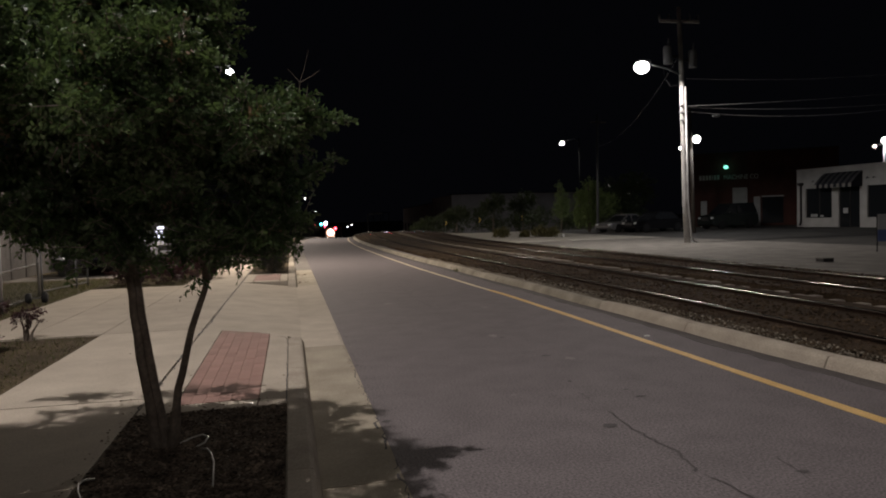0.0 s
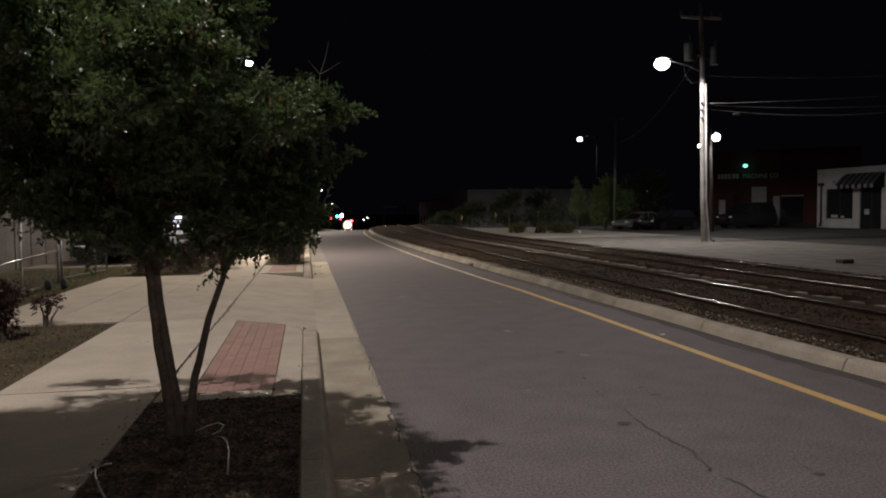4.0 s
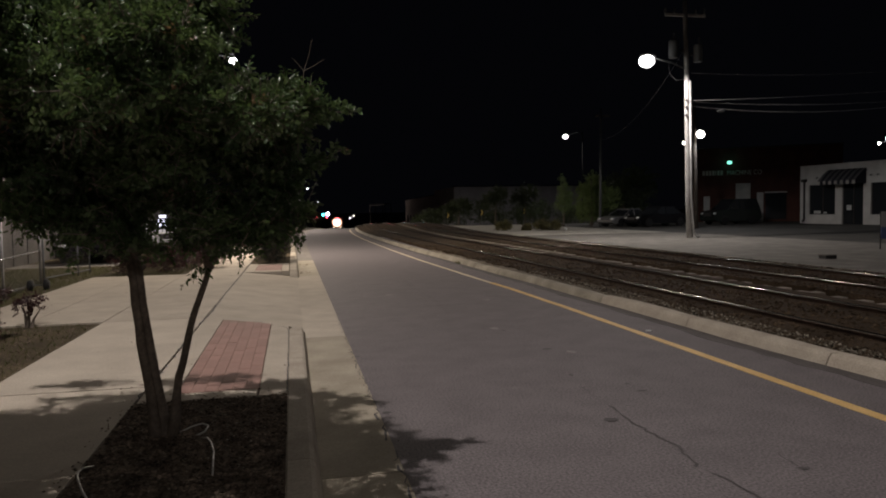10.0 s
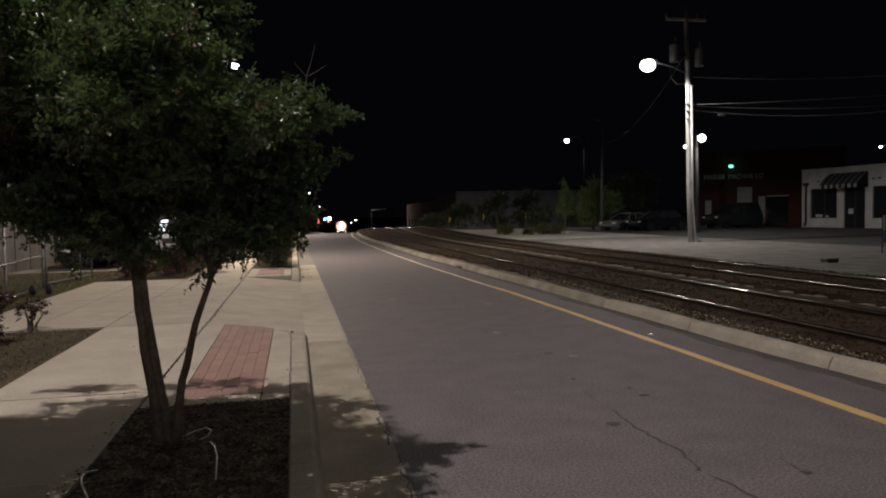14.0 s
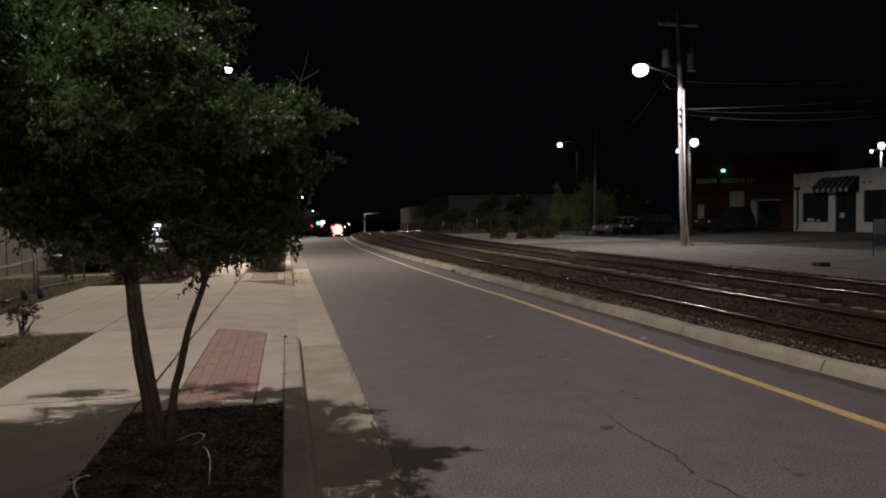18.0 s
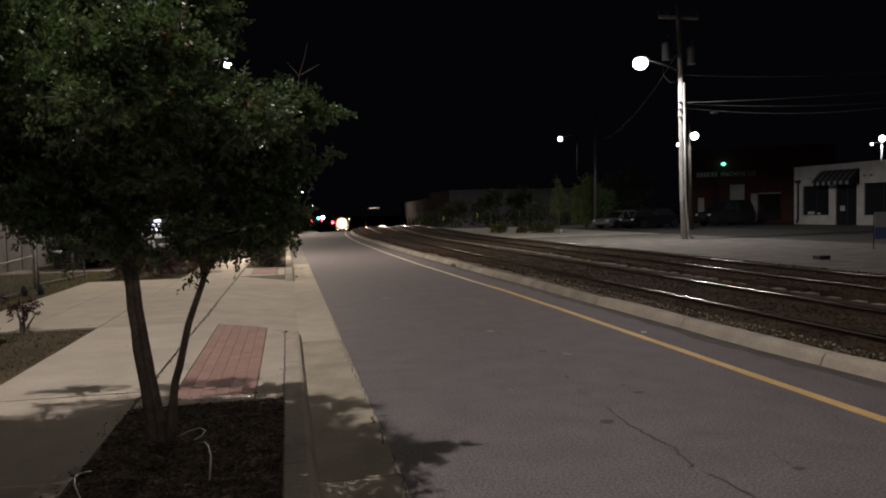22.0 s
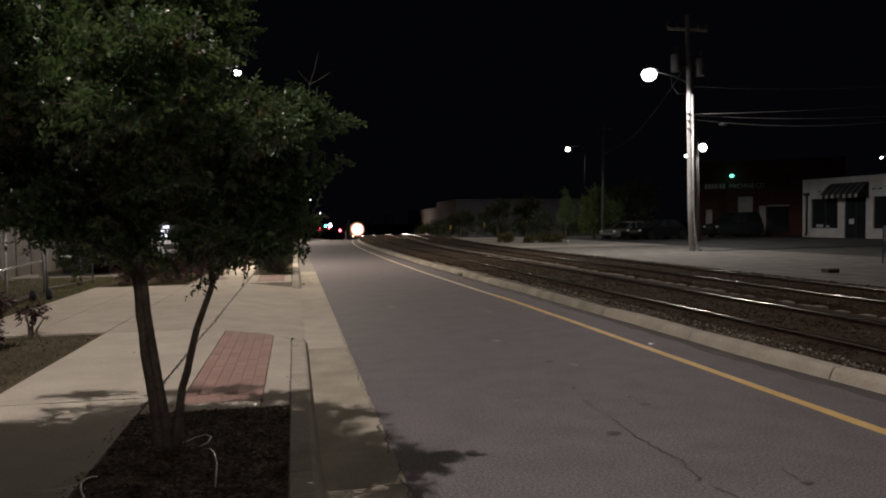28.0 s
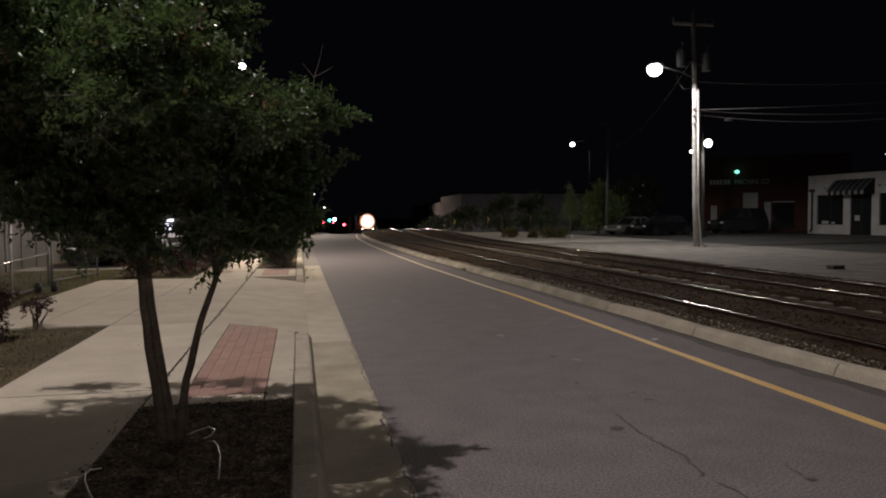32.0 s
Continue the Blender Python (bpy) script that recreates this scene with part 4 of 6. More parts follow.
for k, (x, y, s) in enumerate([(-3.44, 10.42, 0.95), (-4.25, 10.2, 1.2)]):
    shrub("rose_bush", (x, y, 0.12), [((0.02, 0, 0.40 * s), (0.13, 0.13, 0.10)), ((0.1, 0.05, 0.25 * s), (0.07, 0.08, 0.07)), ((-0.07, 0, 0.3 * s), (0.09, 0.09, 0.10))], 60, 0.05, REDLEAF, "small purple-leaved bush in the grass bed", "bush", "purple bushes", 7, 40 + k, 8, 0.09)
shrub("purple_bush", (-3.58, 9.4, 0.12), [((0.0, 0, 0.18), (0.13, 0.14, 0.14)), ((-0.04, 0.05, 0.38), (0.17, 0.18, 0.14)), ((0.06, 0, 0.56), (0.20, 0.18, 0.11)), ((-0.12, 0, 0.60), (0.18, 0.18, 0.10))], 330, 0.05, REDLEAF,
      "dense dark purple-leaved bush in the grass bed", "bush", "purple bushes", 7, 47, 8, 0.08)


def grass(name, n, x0, x1, y0, y1, z, h, seed, label):
    r = np.random.RandomState(seed)
    x, y = r.uniform(x0, x1, n), r.uniform(y0, y1, n)
    hh = h * r.uniform(0.4, 1.2, n)
    a = r.uniform(0, 6.28, n)
    lx, ly = np.cos(a) * 0.006, np.sin(a) * 0.006
    bx, by = r.normal(0, 0.5, n) * hh, r.normal(0, 0.5, n) * hh
    v = np.stack([np.stack([x - lx, y - ly, np.full(n, z)], 1), np.stack([x + lx, y + ly, np.full(n, z)], 1), np.stack([x + bx, y + by, z + hh], 1)], 1).reshape(-1, 3)
    f = np.arange(3 * n).reshape(-1, 3)
    return tagged(raw(name, v.tolist(), f.tolist(), BLADE), label, "grass", kind="stuff")


grass("bed_grass", 2500, -5.0, -2.6, 6.2, 10.45, 0.125, 0.05, 1, "sparse short grass in the bed")
grass("fence_grass", 12000, -7.5, -4.65, 11.0, 22.0, 0.12, 0.07, 2, "rough grass along the fence")
grass("verge_grass", 4000, -4.5, -2.6, 18.3, 30.0, 0.115, 0.06, 3, "rough grass under the shrubs")
grass("kerb_weeds", 60, 4.71, 4.79, 20.5, 21.0, 0.0, 0.10, 4, "small weed at the kerb foot")

# drip hoses in the mulch
for pts in ([(-1.16, 4.46), (-1.20, 4.38), (-1.20, 4.28), (-1.17, 4.16), (-1.10, 3.99), (-1.05, 3.9)],
            [(-0.78, 5.0), (-0.70, 5.06), (-0.63, 5.07), (-0.585, 5.0), (-0.60, 4.92), (-0.66, 4.9)],
            [(-0.61, 4.85), (-0.57, 4.78), (-0.53, 4.64), (-0.495, 4.45), (-0.48, 4.25), (-0.47, 4.12)]):
    n = len(pts)
    tagged(finish("irrigation_hose", tubed([(x, y, 0.145 + 0.035 * math.sin(math.pi * i / (n - 1))) for i, (x, y) in enumerate(pts)], 0.006, 6), HOSE, smooth=True), "pale plastic drip hose curling out of the mulch", "hose", "drip hoses")
tagged(finish("litter_scrap", boxed(-0.36, -0.34, 5.93, 5.942, 0.15, 0.154, 0.001), REFLECT), "small shiny scrap of litter", "litter")

# paver panel
pavers = thing("paver_panel", None, "red brick paver panel set in the concrete pavement", "paving", kind="structure")
raw("bedding", [(-0.955, 6.09, 0.146), (-0.305, 6.09, 0.146), (-0.305, 9.70, 0.146), (-0.955, 10.22, 0.146)], [(0, 1, 2, 3)], JOINT, pavers)
bw, bl = 0.108, 0.205
bmb = boxed(-bw / 2 + 0.002, bw / 2 - 0.002, -bl / 2 + 0.002, bl / 2 - 0.002, 0.10, 0.152, 0.003)
brick_me = bpy.data.meshes.new("brick")
bmb.to_mesh(brick_me)
brick_me.materials.append(BRICK)
bmb = boxed(-bw / 2 + 0.002, bw / 2 - 0.002, -bl / 4 + 0.002, bl / 4 - 0.002, 0.10, 0.152, 0.003)
half_me = bpy.data.meshes.new("half_brick")
bmb.to_mesh(half_me)
half_me.materials.append(BRICK)
r = random.Random(9)
for i in (1, 3, 5):
    ob = new("half_brick", half_me)
    ob.parent = pavers
    ob.matrix_basis = pose(-0.955 + bw * (i + 0.5), 6.09 + bl / 4, 0)
for i in range(6):
    for j in range(20):
        y = 6.09 + bl * (j + 0.5) + (bl / 2 if i % 2 else 0)
        if y > 10.15 - 0.085 * i - bl / 2:
            continue
        ob = new("brick", brick_me)
        ob.parent = pavers
        ob.matrix_basis = pose(-0.955 + bw * (i + 0.5), y, r.uniform(-0.002, 0.001), r.uniform(-0.2, 0.2), r.uniform(-0.2, 0.2), r.uniform(-0.3, 0.3))

far_pavers = thing("paver_panel", None, "red brick paver panel beyond the driveway", "paving", kind="structure")
raw("bedding", [(-0.95, 18.6, 0.146), (-0.30, 18.6, 0.146), (-0.30, 20.69, 0.146), (-0.95, 20.69, 0.146)], [(0, 1, 2, 3)], JOINT, far_pavers)
for i in range(6):
    for j in range(10):
        ob = new("brick", brick_me)
        ob.parent = far_pavers
        ob.matrix_basis = pose(-0.95 + bw * (i + 0.5), 18.6 + bl * (j + 0.5), r.uniform(-0.002, 0.001), 0, 0, r.uniform(-0.3, 0.3))

# ---- left side: fence, wall, parked cars ----
fence = thing("chain_link_fence", None, "galvanised chain-link fence with bright tube rails", "fence")
fa, fb = Vector((-4.55, 10.6, 0.12)), Vector((-5.43, 17.3, 0.12))
fdir = (fb - fa).normalized()
for u in (0.0, 0.5, 1.0):
    p = fa.lerp(fb, u)
    po = part("post", tubed([p, p + Vector((0, 0, 1.50))], 0.032 if u == 1 else 0.025, 10), PALEPOLE, fence, smooth=True)
    part("cap", ball(bmesh.new(), p + Vector((0, 0, 1.51)), (0.036, 0.036, 0.025)), PALEPOLE, po)
part("rail", tubed([(-4.76, 12.5, 0.30), (-5.46, 16.95, 0.14)], 0.021, 8), BRIGHTTUBE, fence, "loose bottom tube", True)
for z in (1.45, 0.73):
    part("rail", tubed([fa + Vector((0, 0, z)), fb + Vector((0, 0, z)) - fdir * 0.05], 0.021, 8), BRIGHTTUBE, fence, smooth=True)


def mesh_wire(name, a, b, z0, z1, parent, pitch=0.085):
    """Diamond wire netting between two posts."""
    d = b - a
    ln = d.length
    d.normalize()
    v, f = [], []
    h = z1 - z0
    side = Vector((-d.y, d.x, 0))
    n = int((ln + h) / pitch)
    for s in (1, -1):
        for i in range(n):
            u0 = i * pitch - h if s > 0 else i * pitch
            u1 = u0 + h if s > 0 else u0 - h
            lo, hi = (u0, z0), (u1, z1)
            def clip(p, q):
                (pu, pz), (qu, qz) = p, q
                if pu < 0:
                    pz, pu = pz + (qz - pz) * (0 - pu) / (qu - pu), 0
                if pu > ln:
                    pz, pu = pz + (qz - pz) * (ln - pu) / (qu - pu), ln
                return pu, pz
            if max(u0, u1) <= 0 or min(u0, u1) >= ln:
                continue
            p, q = clip(lo, hi), clip(hi, lo)
            k = len(v)
            for (u, z), o in ((p, 0.0015), (q, 0.0015)):
                c = a + d * u
                for e, g in ((o, 0), (-o * 0.5, o), (-o * 0.5, -o)):
                    v.append((c.x + side.x * e + d.x * g, c.y + side.y * e + d.y * g, z + (0 if o else 0)))
            f += [(k, k + 1, k + 4, k + 3), (k + 1, k + 2, k + 5, k + 4), (k + 2, k, k + 3, k + 5)]
    return tagged(raw(name, v, f, WIREMAT, parent), kind="stuff")


mesh_wire("wire_netting", fa.copy(), fb.copy(), 0.16, 1.56, fence)
# the rolling wheels at the foot of the fence's end
for x, y in ((-5.12, 15.66), (-4.86, 15.78)):
    tyre = part("wheel", tubed([(x - 0.045, y, 0.23), (x - 0.03, y, 0.23), (x + 0.03, y, 0.23), (x + 0.045, y, 0.23)], [0.085, 0.108, 0.108, 0.085], 20), RUBBER, fence, "black rubber rolling wheel", True)
    part("hub", tubed([(x - 0.05, y, 0.23), (x + 0.05, y, 0.23)], 0.04, 10), DARKMETAL, tyre)
part("axle", tubed([(-5.12, 15.66, 0.23), (-4.86, 15.78, 0.23)], 0.014, 6), GREYMETAL, fence)
gate = thing("chain_link_gate", None, "low chain-link gate on thin steel posts", "gate")
ga, gb = Vector((-5.43, 17.5, 0.12)), Vector((-5.1, 19.9, 0.12))
for u in (0.0, 0.72, 1.0):
    p = ga.lerp(gb, u)
    part("post", tubed([p, p + Vector((0, 0, 0.98))], 0.02, 8), GREYMETAL, gate, smooth=True)
for z in (0.95, 0.1):
    part("rail", tubed([ga + Vector((0, 0, z)), gb + Vector((0, 0, z))], 0.014, 6), GREYMETAL, gate)
mesh_wire("wire_netting", ga.copy(), gb.copy(), 0.2, 1.08, gate)

shed = thing("board_shed", None, "grey vertical-board shed behind the fence", "shed")
part("wall_core", boxed(-13.0, -8.05, 16.0, 27.4, 0.0, 2.9), DARKTRIM, shed)
for i in range(38):
    w = 0.30
    y = 16.0 + i * w
    part("board", boxed(-8.05, -8.02 + (0.03 if i % 4 == 0 else 0.0), y + 0.006, y + w - 0.006, 0.12, 2.85), WOODWALL, shed)
for i in range(16):
    x = -13.0 + i * 0.31
    part("board", boxed(x + 0.006, x + 0.304, 15.955, 15.998, 0.12, 2.85), WOODWALL, shed)
part("roof", boxed(-13.3, -7.7, 15.6, 27.8, 2.9, 3.05), ROOFMAT, shed)


def car(name, m, label, length, width, height, paint, tall=False, group=""):
    """A parked car: bodied lower shell, glazed cabin, roof, lamps and wheels; its nose points along +x."""
    c = thing(name, m, label, "car", group)
    L, W, H = length / 2, width / 2, height
    belt = H * (0.60 if tall else 0.62)
    low = [(-L, 0.45), (-L + 0.04, belt * 0.93), (-L + 0.35, belt), (L * 0.30, belt), (L * 0.55, belt * 0.96), (L - 0.18, belt * 0.86), (L, belt * 0.62), (L - 0.02, 0.32), (L - 0.25, 0.22), (-L + 0.25, 0.22)]
    bm = bmesh.new()
    rings = []
    for y, s in ((-W, 0.0), (-W * 0.96, 1.0), (W * 0.96, 1.0), (W, 0.0)):
        rings.append([bm.verts.new((x * (0.97 if not s else 1), y, z if s else 0.3 + (z - 0.3) * 0.90)) for x, z in low])
    k = len(low)
    for a, b in zip(rings, rings[1:]):
        for i in range(k):
            bm.faces.new((a[i], a[(i + 1) % k], b[(i + 1) % k], b[i]))
    bm.faces.new(rings[0])
    bm.faces.new(rings[-1][::-1])
    part("body", bm, paint, c)
    rear = -L + (0.12 if tall else 0.75)
    cab = [(rear, belt - 0.02), (rear + (0.22 if tall else 0.55), H - 0.07), (L * 0.10, H - 0.07), (L * 0.46, belt - 0.02)]
    bm = bmesh.new()
    rings = [[bm.verts.new((x, s * (W * 0.93 if i in (0, 3) else W * 0.76), z)) for i, (x, z) in enumerate(cab)] for s in (-1, 1)]
    for i in range(4):
        bm.faces.new((rings[0][i], rings[0][(i + 1) % 4], rings[1][(i + 1) % 4], rings[1][i]))
    bm.faces.new(rings[0])
    bm.faces.new(rings[1][::-1])
    part("glasshouse", bm, GLASS, c)
    part("roof", boxed(cab[1][0] - 0.08, cab[2][0] + 0.05, -W * 0.77, W * 0.77, H - 0.075, H, 0.025), paint, c)
    for s in (-1, 1):
        for x0, x1 in ((cab[1], cab[0]), (cab[2], cab[3])):
            part("pillar", tubed([(x0[0], s * W * 0.765, x0[1]), (x1[0], s * W * 0.935, x1[1])], 0.04, 6), paint, c)
        part("pillar", tubed([(-0.15, s * W * 0.77, H - 0.07), (-0.12, s * W * 0.94, belt)], 0.035, 6), paint, c)
        part("headlight", ball(bmesh.new(), (L - 0.10, s * W * 0.74, belt * 0.72), (0.10, 0.17, 0.09)), LAMPGLASS, c, "clear headlamp", True)
        part("tail_light", boxed(-L - 0.01, -L + 0.08, s * W * 0.80 - 0.1, s * W * 0.80 + 0.1, belt * 0.66, belt * 0.86, 0.01), TAILGLASS, c, "red tail lamp")
        part("mirror", ball(bmesh.new(), (L * 0.33, s * (W + 0.09), belt + 0.07), (0.06, 0.11, 0.08), 8, 6), paint, c)
        for x in (-L * 0.58, L * 0.62):
            rr = 0.34 if tall else 0.31
            wh = part("wheel", tubed([(x, s * (W - 0.2), rr), (x, s * (W + 0.01), rr)], rr, 18), RUBBER, c, "black rubber tyre")
            part("rim", tubed([(x, s * (W - 0.1), rr), (x, s * (W + 0.02), rr)], rr * 0.62, 12), DARKMETAL, wh, "steel rim")
    part("bumper", boxed(L - 0.12, L + 0.05, -W * 0.9, W * 0.9, 0.36, 0.52, 0.03), paint, c)
    part("bumper", boxed(-L - 0.05, -L + 0.12, -W * 0.9, W * 0.9, 0.38, 0.54, 0.03), paint, c)
    part("grille", boxed(L - 0.05, L + 0.012, -W * 0.5, W * 0.5, belt * 0.55, belt * 0.78, 0.01), DARKMETAL, c)
    return c


car("parked_car", pose(-7.1, 29.5, 0.12, 0, 0, -60), "pale parked car in the shade behind the shrubs", 4.5, 1.8, 1.45, CARWHITE)
car("parked_car", pose(-5.1, 31.5, 0.12, 0, 0, -75), "grey parked car glimpsed through the tree", 4.6, 1.8, 1.55, CARGREY)
car("parked_car", pose(-6.05, 25.4, 0.125, 0, 0, -90), "dark parked car behind the low gate", 4.4, 1.75, 1.2, CARBLACK)

panel = thing("lit_panel", None, "small bluish-white lit panel on a post behind the shrubs", "lit sign")
part("post", tubed([(-4.97, 30.1, 0.1), (-4.97, 30.1, 1.1)], 0.04, 6), DARKMETAL, panel)
part("casing", boxed(-5.28, -4.66, 30.0, 30.2, 0.92, 1.72), DARKMETAL, panel)
for k in range(3):
    part("lit_bar", boxed(-5.20 + 0.05 * k, -4.84 - 0.05 * (k % 2), 29.98, 29.999, 1.12 + 0.17 * k, 1.23 + 0.17 * k), BLUELENS, panel, "glowing bluish-white bar")

# ---- street lamps and poles ----


def cobra_head(parent, at, to, lens, size=0.30):
    """A drop-lens luminaire at the arm's end."""
    d = (Vector(to) - Vector(at))
    d.z = 0
    d.normalize()
    turn = math.degrees(math.atan2(d.y, d.x))
    m = Matrix.Translation(at) @ pose(0, 0, 0, 0, 0, turn)
    hd = part("lamp_head", ball(bmesh.new(), (0.08, 0, 0.24), (size * 1.2, size * 0.6, size * 0.34), 16, 10), GREYMETAL, parent, "grey cast lamp head", True)
    hd.matrix_basis = m
    ln = part("lens", ball(bmesh.new(), (-0.02, 0, 0.0), (size, size * 0.95, size * 0.85), 18, 12), lens, hd, "glowing white drop lens", True)
    return hd


def street_lamp(name, base, top, head, label, lens=LENS, radius=0.09, material=PALEPOLE, size=0.30):
    s = thing(name, None, label, "street lamp", "street lamps")
    part("pole", tubed([base, top], [radius, radius * 0.65], 14), material, s, smooth=True)
    t, h = Vector(top), Vector(head)
    part("arm", tubed([t - Vector((0, 0, 0.5)), t.lerp(h, 0.3) + Vector((0, 0, 0.05)), h + Vector((0, 0, 0.14))], 0.035, 8), GREYMETAL, s, smooth=True)
    cobra_head(s, head, top, lens, size)
    return s


street_lamp("street_lamp", (-3.78, 27.0, 0.1), (-3.78, 27.0, 7.3), (-1.92, 27.0, 7.0), "tall street lamp with a lit drop lens behind the tree", size=0.135)
street_lamp("street_lamp", (-4.9, 3.68, 0.1), (-4.9, 3.68, 10.95), (-2.64, 3.68, 10.8), "tall street lamp lighting the pavement and tree")
# Assumed post that carries the added fill light behind the camera.
street_lamp("street_lamp", (-0.65, -14.0, 0.1), (-0.65, -14.0, 9.2), (2.2, -14.0, 9.05), "unseen street lamp added behind the camera as fill")

# Assumed post for the added far-road light, out of sight behind the crown.
street_lamp("street_lamp", (-3.7, 60.0, 0.0), (-3.7, 60.0, 7.75), (-1.9, 60.0, 7.45), "assumed street lamp behind the tree crown, added to brighten the far road", LENS, 0.08, PALEPOLE, 0.16)
street_lamp("street_lamp", (0.9, 90.0, drop(90) - 0.05), (0.9, 90.0, 4.7), (1.9, 90.0, 4.4), "distant street lamp seen at the edge of the tree", LENS, 0.07, BLACKWALL, 0.08)
street_lamp("street_lamp", (4.2, 150.0, drop(150) - 0.05), (4.2, 150.0, 3.9), (5.2, 150.0, 3.5), "distant street lamp beyond the crest", LENS, 0.07, BLACKWALL, 0.10)

utility = thing("utility_pole", None, "weathered wooden utility pole with street lamp, transformers and pale conduit", "utility pole")
px, py = 17.48, 29.56
part("pole", tubed([(px, py, 0.1), (17.40, py, 2.0), (17.33, py, 7.1), (17.22, py, 10.6)], [0.145, 0.125, 0.11, 0.095], 16), WOODPOLE, utility, smooth=True)
part("conduit", tubed([(17.82, 29.34, 0.16), (17.68, 29.38, 0.22), (17.58, 29.40, 0.5), (17.47, 29.42, 2.0), (17.41, 29.43, 7.1)], 0.05, 8), PALEPOLE, utility, "pale metal conduit up the pole", True)
part("crossarm", boxed(px - 1.2, px + 0.72, py - 0.06, py + 0.06, 9.92, 10.04, 0.01), WOODPOLE, utility)
for x in (-1.2, -0.75, 0.28, 0.68):
    ins = part("insulator", tubed([(px + x, py, 10.04), (px + x, py, 10.12), (px + x, py, 10.28)], [0.05, 0.06, 0.035], 8), GREYMETAL, utility)
for x, z in ((-0.85, 8.45), (0.36, 8.3)):
    tf = part("transformer", tubed([(px + x, py - 0.05, z - 0.36), (px + x, py - 0.05, z + 0.36), (px + x, py - 0.05, z + 0.42)], [0.20, 0.20, 0.15], 16), GREYMETAL, utility, "grey pole transformer")
    part("bushing", tubed([(px + x + 0.05, py - 0.05, z + 0.45), (px + x + 0.05, py - 0.05, z + 0.72)], [0.05, 0.03], 8), GREYMETAL, tf)
    part("bracket", boxed(px + min(x, -0.22), px + max(x, -0.22), py - 0.03, py + 0.03, z - 0.08, z + 0.02), DARKMETAL, utility)
part("lamp_arm", tubed([(px - 0.22, py, 7.62), (px - 0.9, py - 0.1, 7.86), (15.55, 29.25, 8.02)], 0.035, 8), GREYMETAL, utility, smooth=True)
part("drop_wire", tubed([(16.35, 29.4, 7.9), (16.4, 29.4, 7.4), (16.75, 29.45, 7.1), (17.25, 29.5, 7.2)], 0.012, 5), DARKMETAL, utility)
cobra_head(utility, (15.22, 29.2, 7.86), (17.4, 29.5, 7.7), LENS, 0.33)
for z in (6.25, 5.95, 5.6):
    part("wire_clamp", ball(bmesh.new(), (px - 0.28, py - 0.12, z), (0.08, 0.06, 0.06), 8, 6), GREYMETAL, utility)


def wire(name, a, b, sag, label, parent=None, r=0.010):
    a, b = Vector(a), Vector(b)
    pts = [a.lerp(b, i / 14) - Vector((0, 0, sag * 4 * (i / 14) * (1 - i / 14))) for i in range(15)]
    ob = finish(name, tubed(pts, r, 5), CABLE, parent)
    return tagged(ob, label, "cable", "overhead cables")


wire("power_cable", (17.5, 29.5, 7.45), (40.2, 29.5, 9.4), 0.6, "thin overhead service cable")
wire("power_cable", (17.45, 29.4, 6.22), (34, 29.5, 7.35), 0.12, "bright overhead service cable")
wire("power_cable", (17.45, 29.6, 6.2), (34, 29.5, 6.95), 0.35, "bright overhead service cable")
wire("telephone_cable", (17.45, 29.5, 6.0), (36, 29.5, 7.55), 0.8, "sagging overhead telephone cable")
tagged(finish("splice_case", ball(bmesh.new(), (18.95, 29.5, 5.80), (0.22, 0.06, 0.07), 10, 6), GREYMETAL, smooth=True), "small grey splice case on the cable", "splice case")

lot_lamp = thing("lot_lamp", None, "thin steel lamp post with a lit floodlight", "lamp post", "lot lamps")
part("pole", tubed([(25.3, 42.0, 0.1), (25.1, 42.0, 8.2)], [0.13, 0.10], 10), DARKPOLE, lot_lamp, smooth=True)
part("bracket", boxed(25.1, 25.5, 41.96, 42.04, 6.15, 6.22), GREYMETAL, lot_lamp)
part("lens", ball(bmesh.new(), (25.49, 41.85, 6.08), (0.27, 0.18, 0.25), 14, 10), LENS, lot_lamp, "glowing white floodlight", True)
part("small_light", ball(bmesh.new(), (24.42, 42.0, 5.55), (0.1, 0.09, 0.1), 10, 8), SMALLLENS, lot_lamp, "small glowing lamp", True)
part("small_arm", tubed([(24.42, 42.0, 5.6), (25.12, 42.0, 5.75)], 0.025, 6), GREYMETAL, lot_lamp)
street_lamp("street_lamp", (31.4, 75.0, -0.1), (31.4, 75.0, 9.9), (29.44, 75.0, 9.3), "distant street lamp with a lit lens on a tall pole", LENS, 0.08, BLACKWALL, 0.27)
far_pole = thing("power_pole", None, "thin dark wooden power pole", "utility pole")
part("pole", tubed([(22.27, 50, 0.0), (22.4, 50, 8.8)], [0.10, 0.07], 10), GREYMETAL, far_pole, smooth=True)
part("crossarm", boxed(21.9, 23.1, 49.96, 50.04, 8.2, 8.3), DARKPOLE, far_pole)
wire("power_cable", (22.4, 50, 6.5), (17.3, 29.6, 8.6), 0.9, "thin overhead cable at the far pole", r=0.004)
yard_lamp = thing("lot_lamp", None, "tall yard floodlight behind the white shop", "lamp post", "lot lamps")
part("pole", tubed([(56.9, 60.3, 0.0), (56.9, 60.3, 8.0)], [0.12, 0.08], 10), WOODPOLE, yard_lamp)
part("lens", ball(bmesh.new(), (56.58, 59.9, 7.77), (0.34, 0.22, 0.32), 14, 10), LENS, yard_lamp, "glowing white floodlight", True)
part("small_light", ball(bmesh.new(), (55.52, 60.0, 7.23), (0.14, 0.12, 0.13), 10, 8), SMALLLENS, yard_lamp, "small glowing lamp", True)
part("arm", tubed([(55.52, 60.1, 7.3), (56.9, 60.3, 7.5)], 0.03, 6), GREYMETAL, yard_lamp)

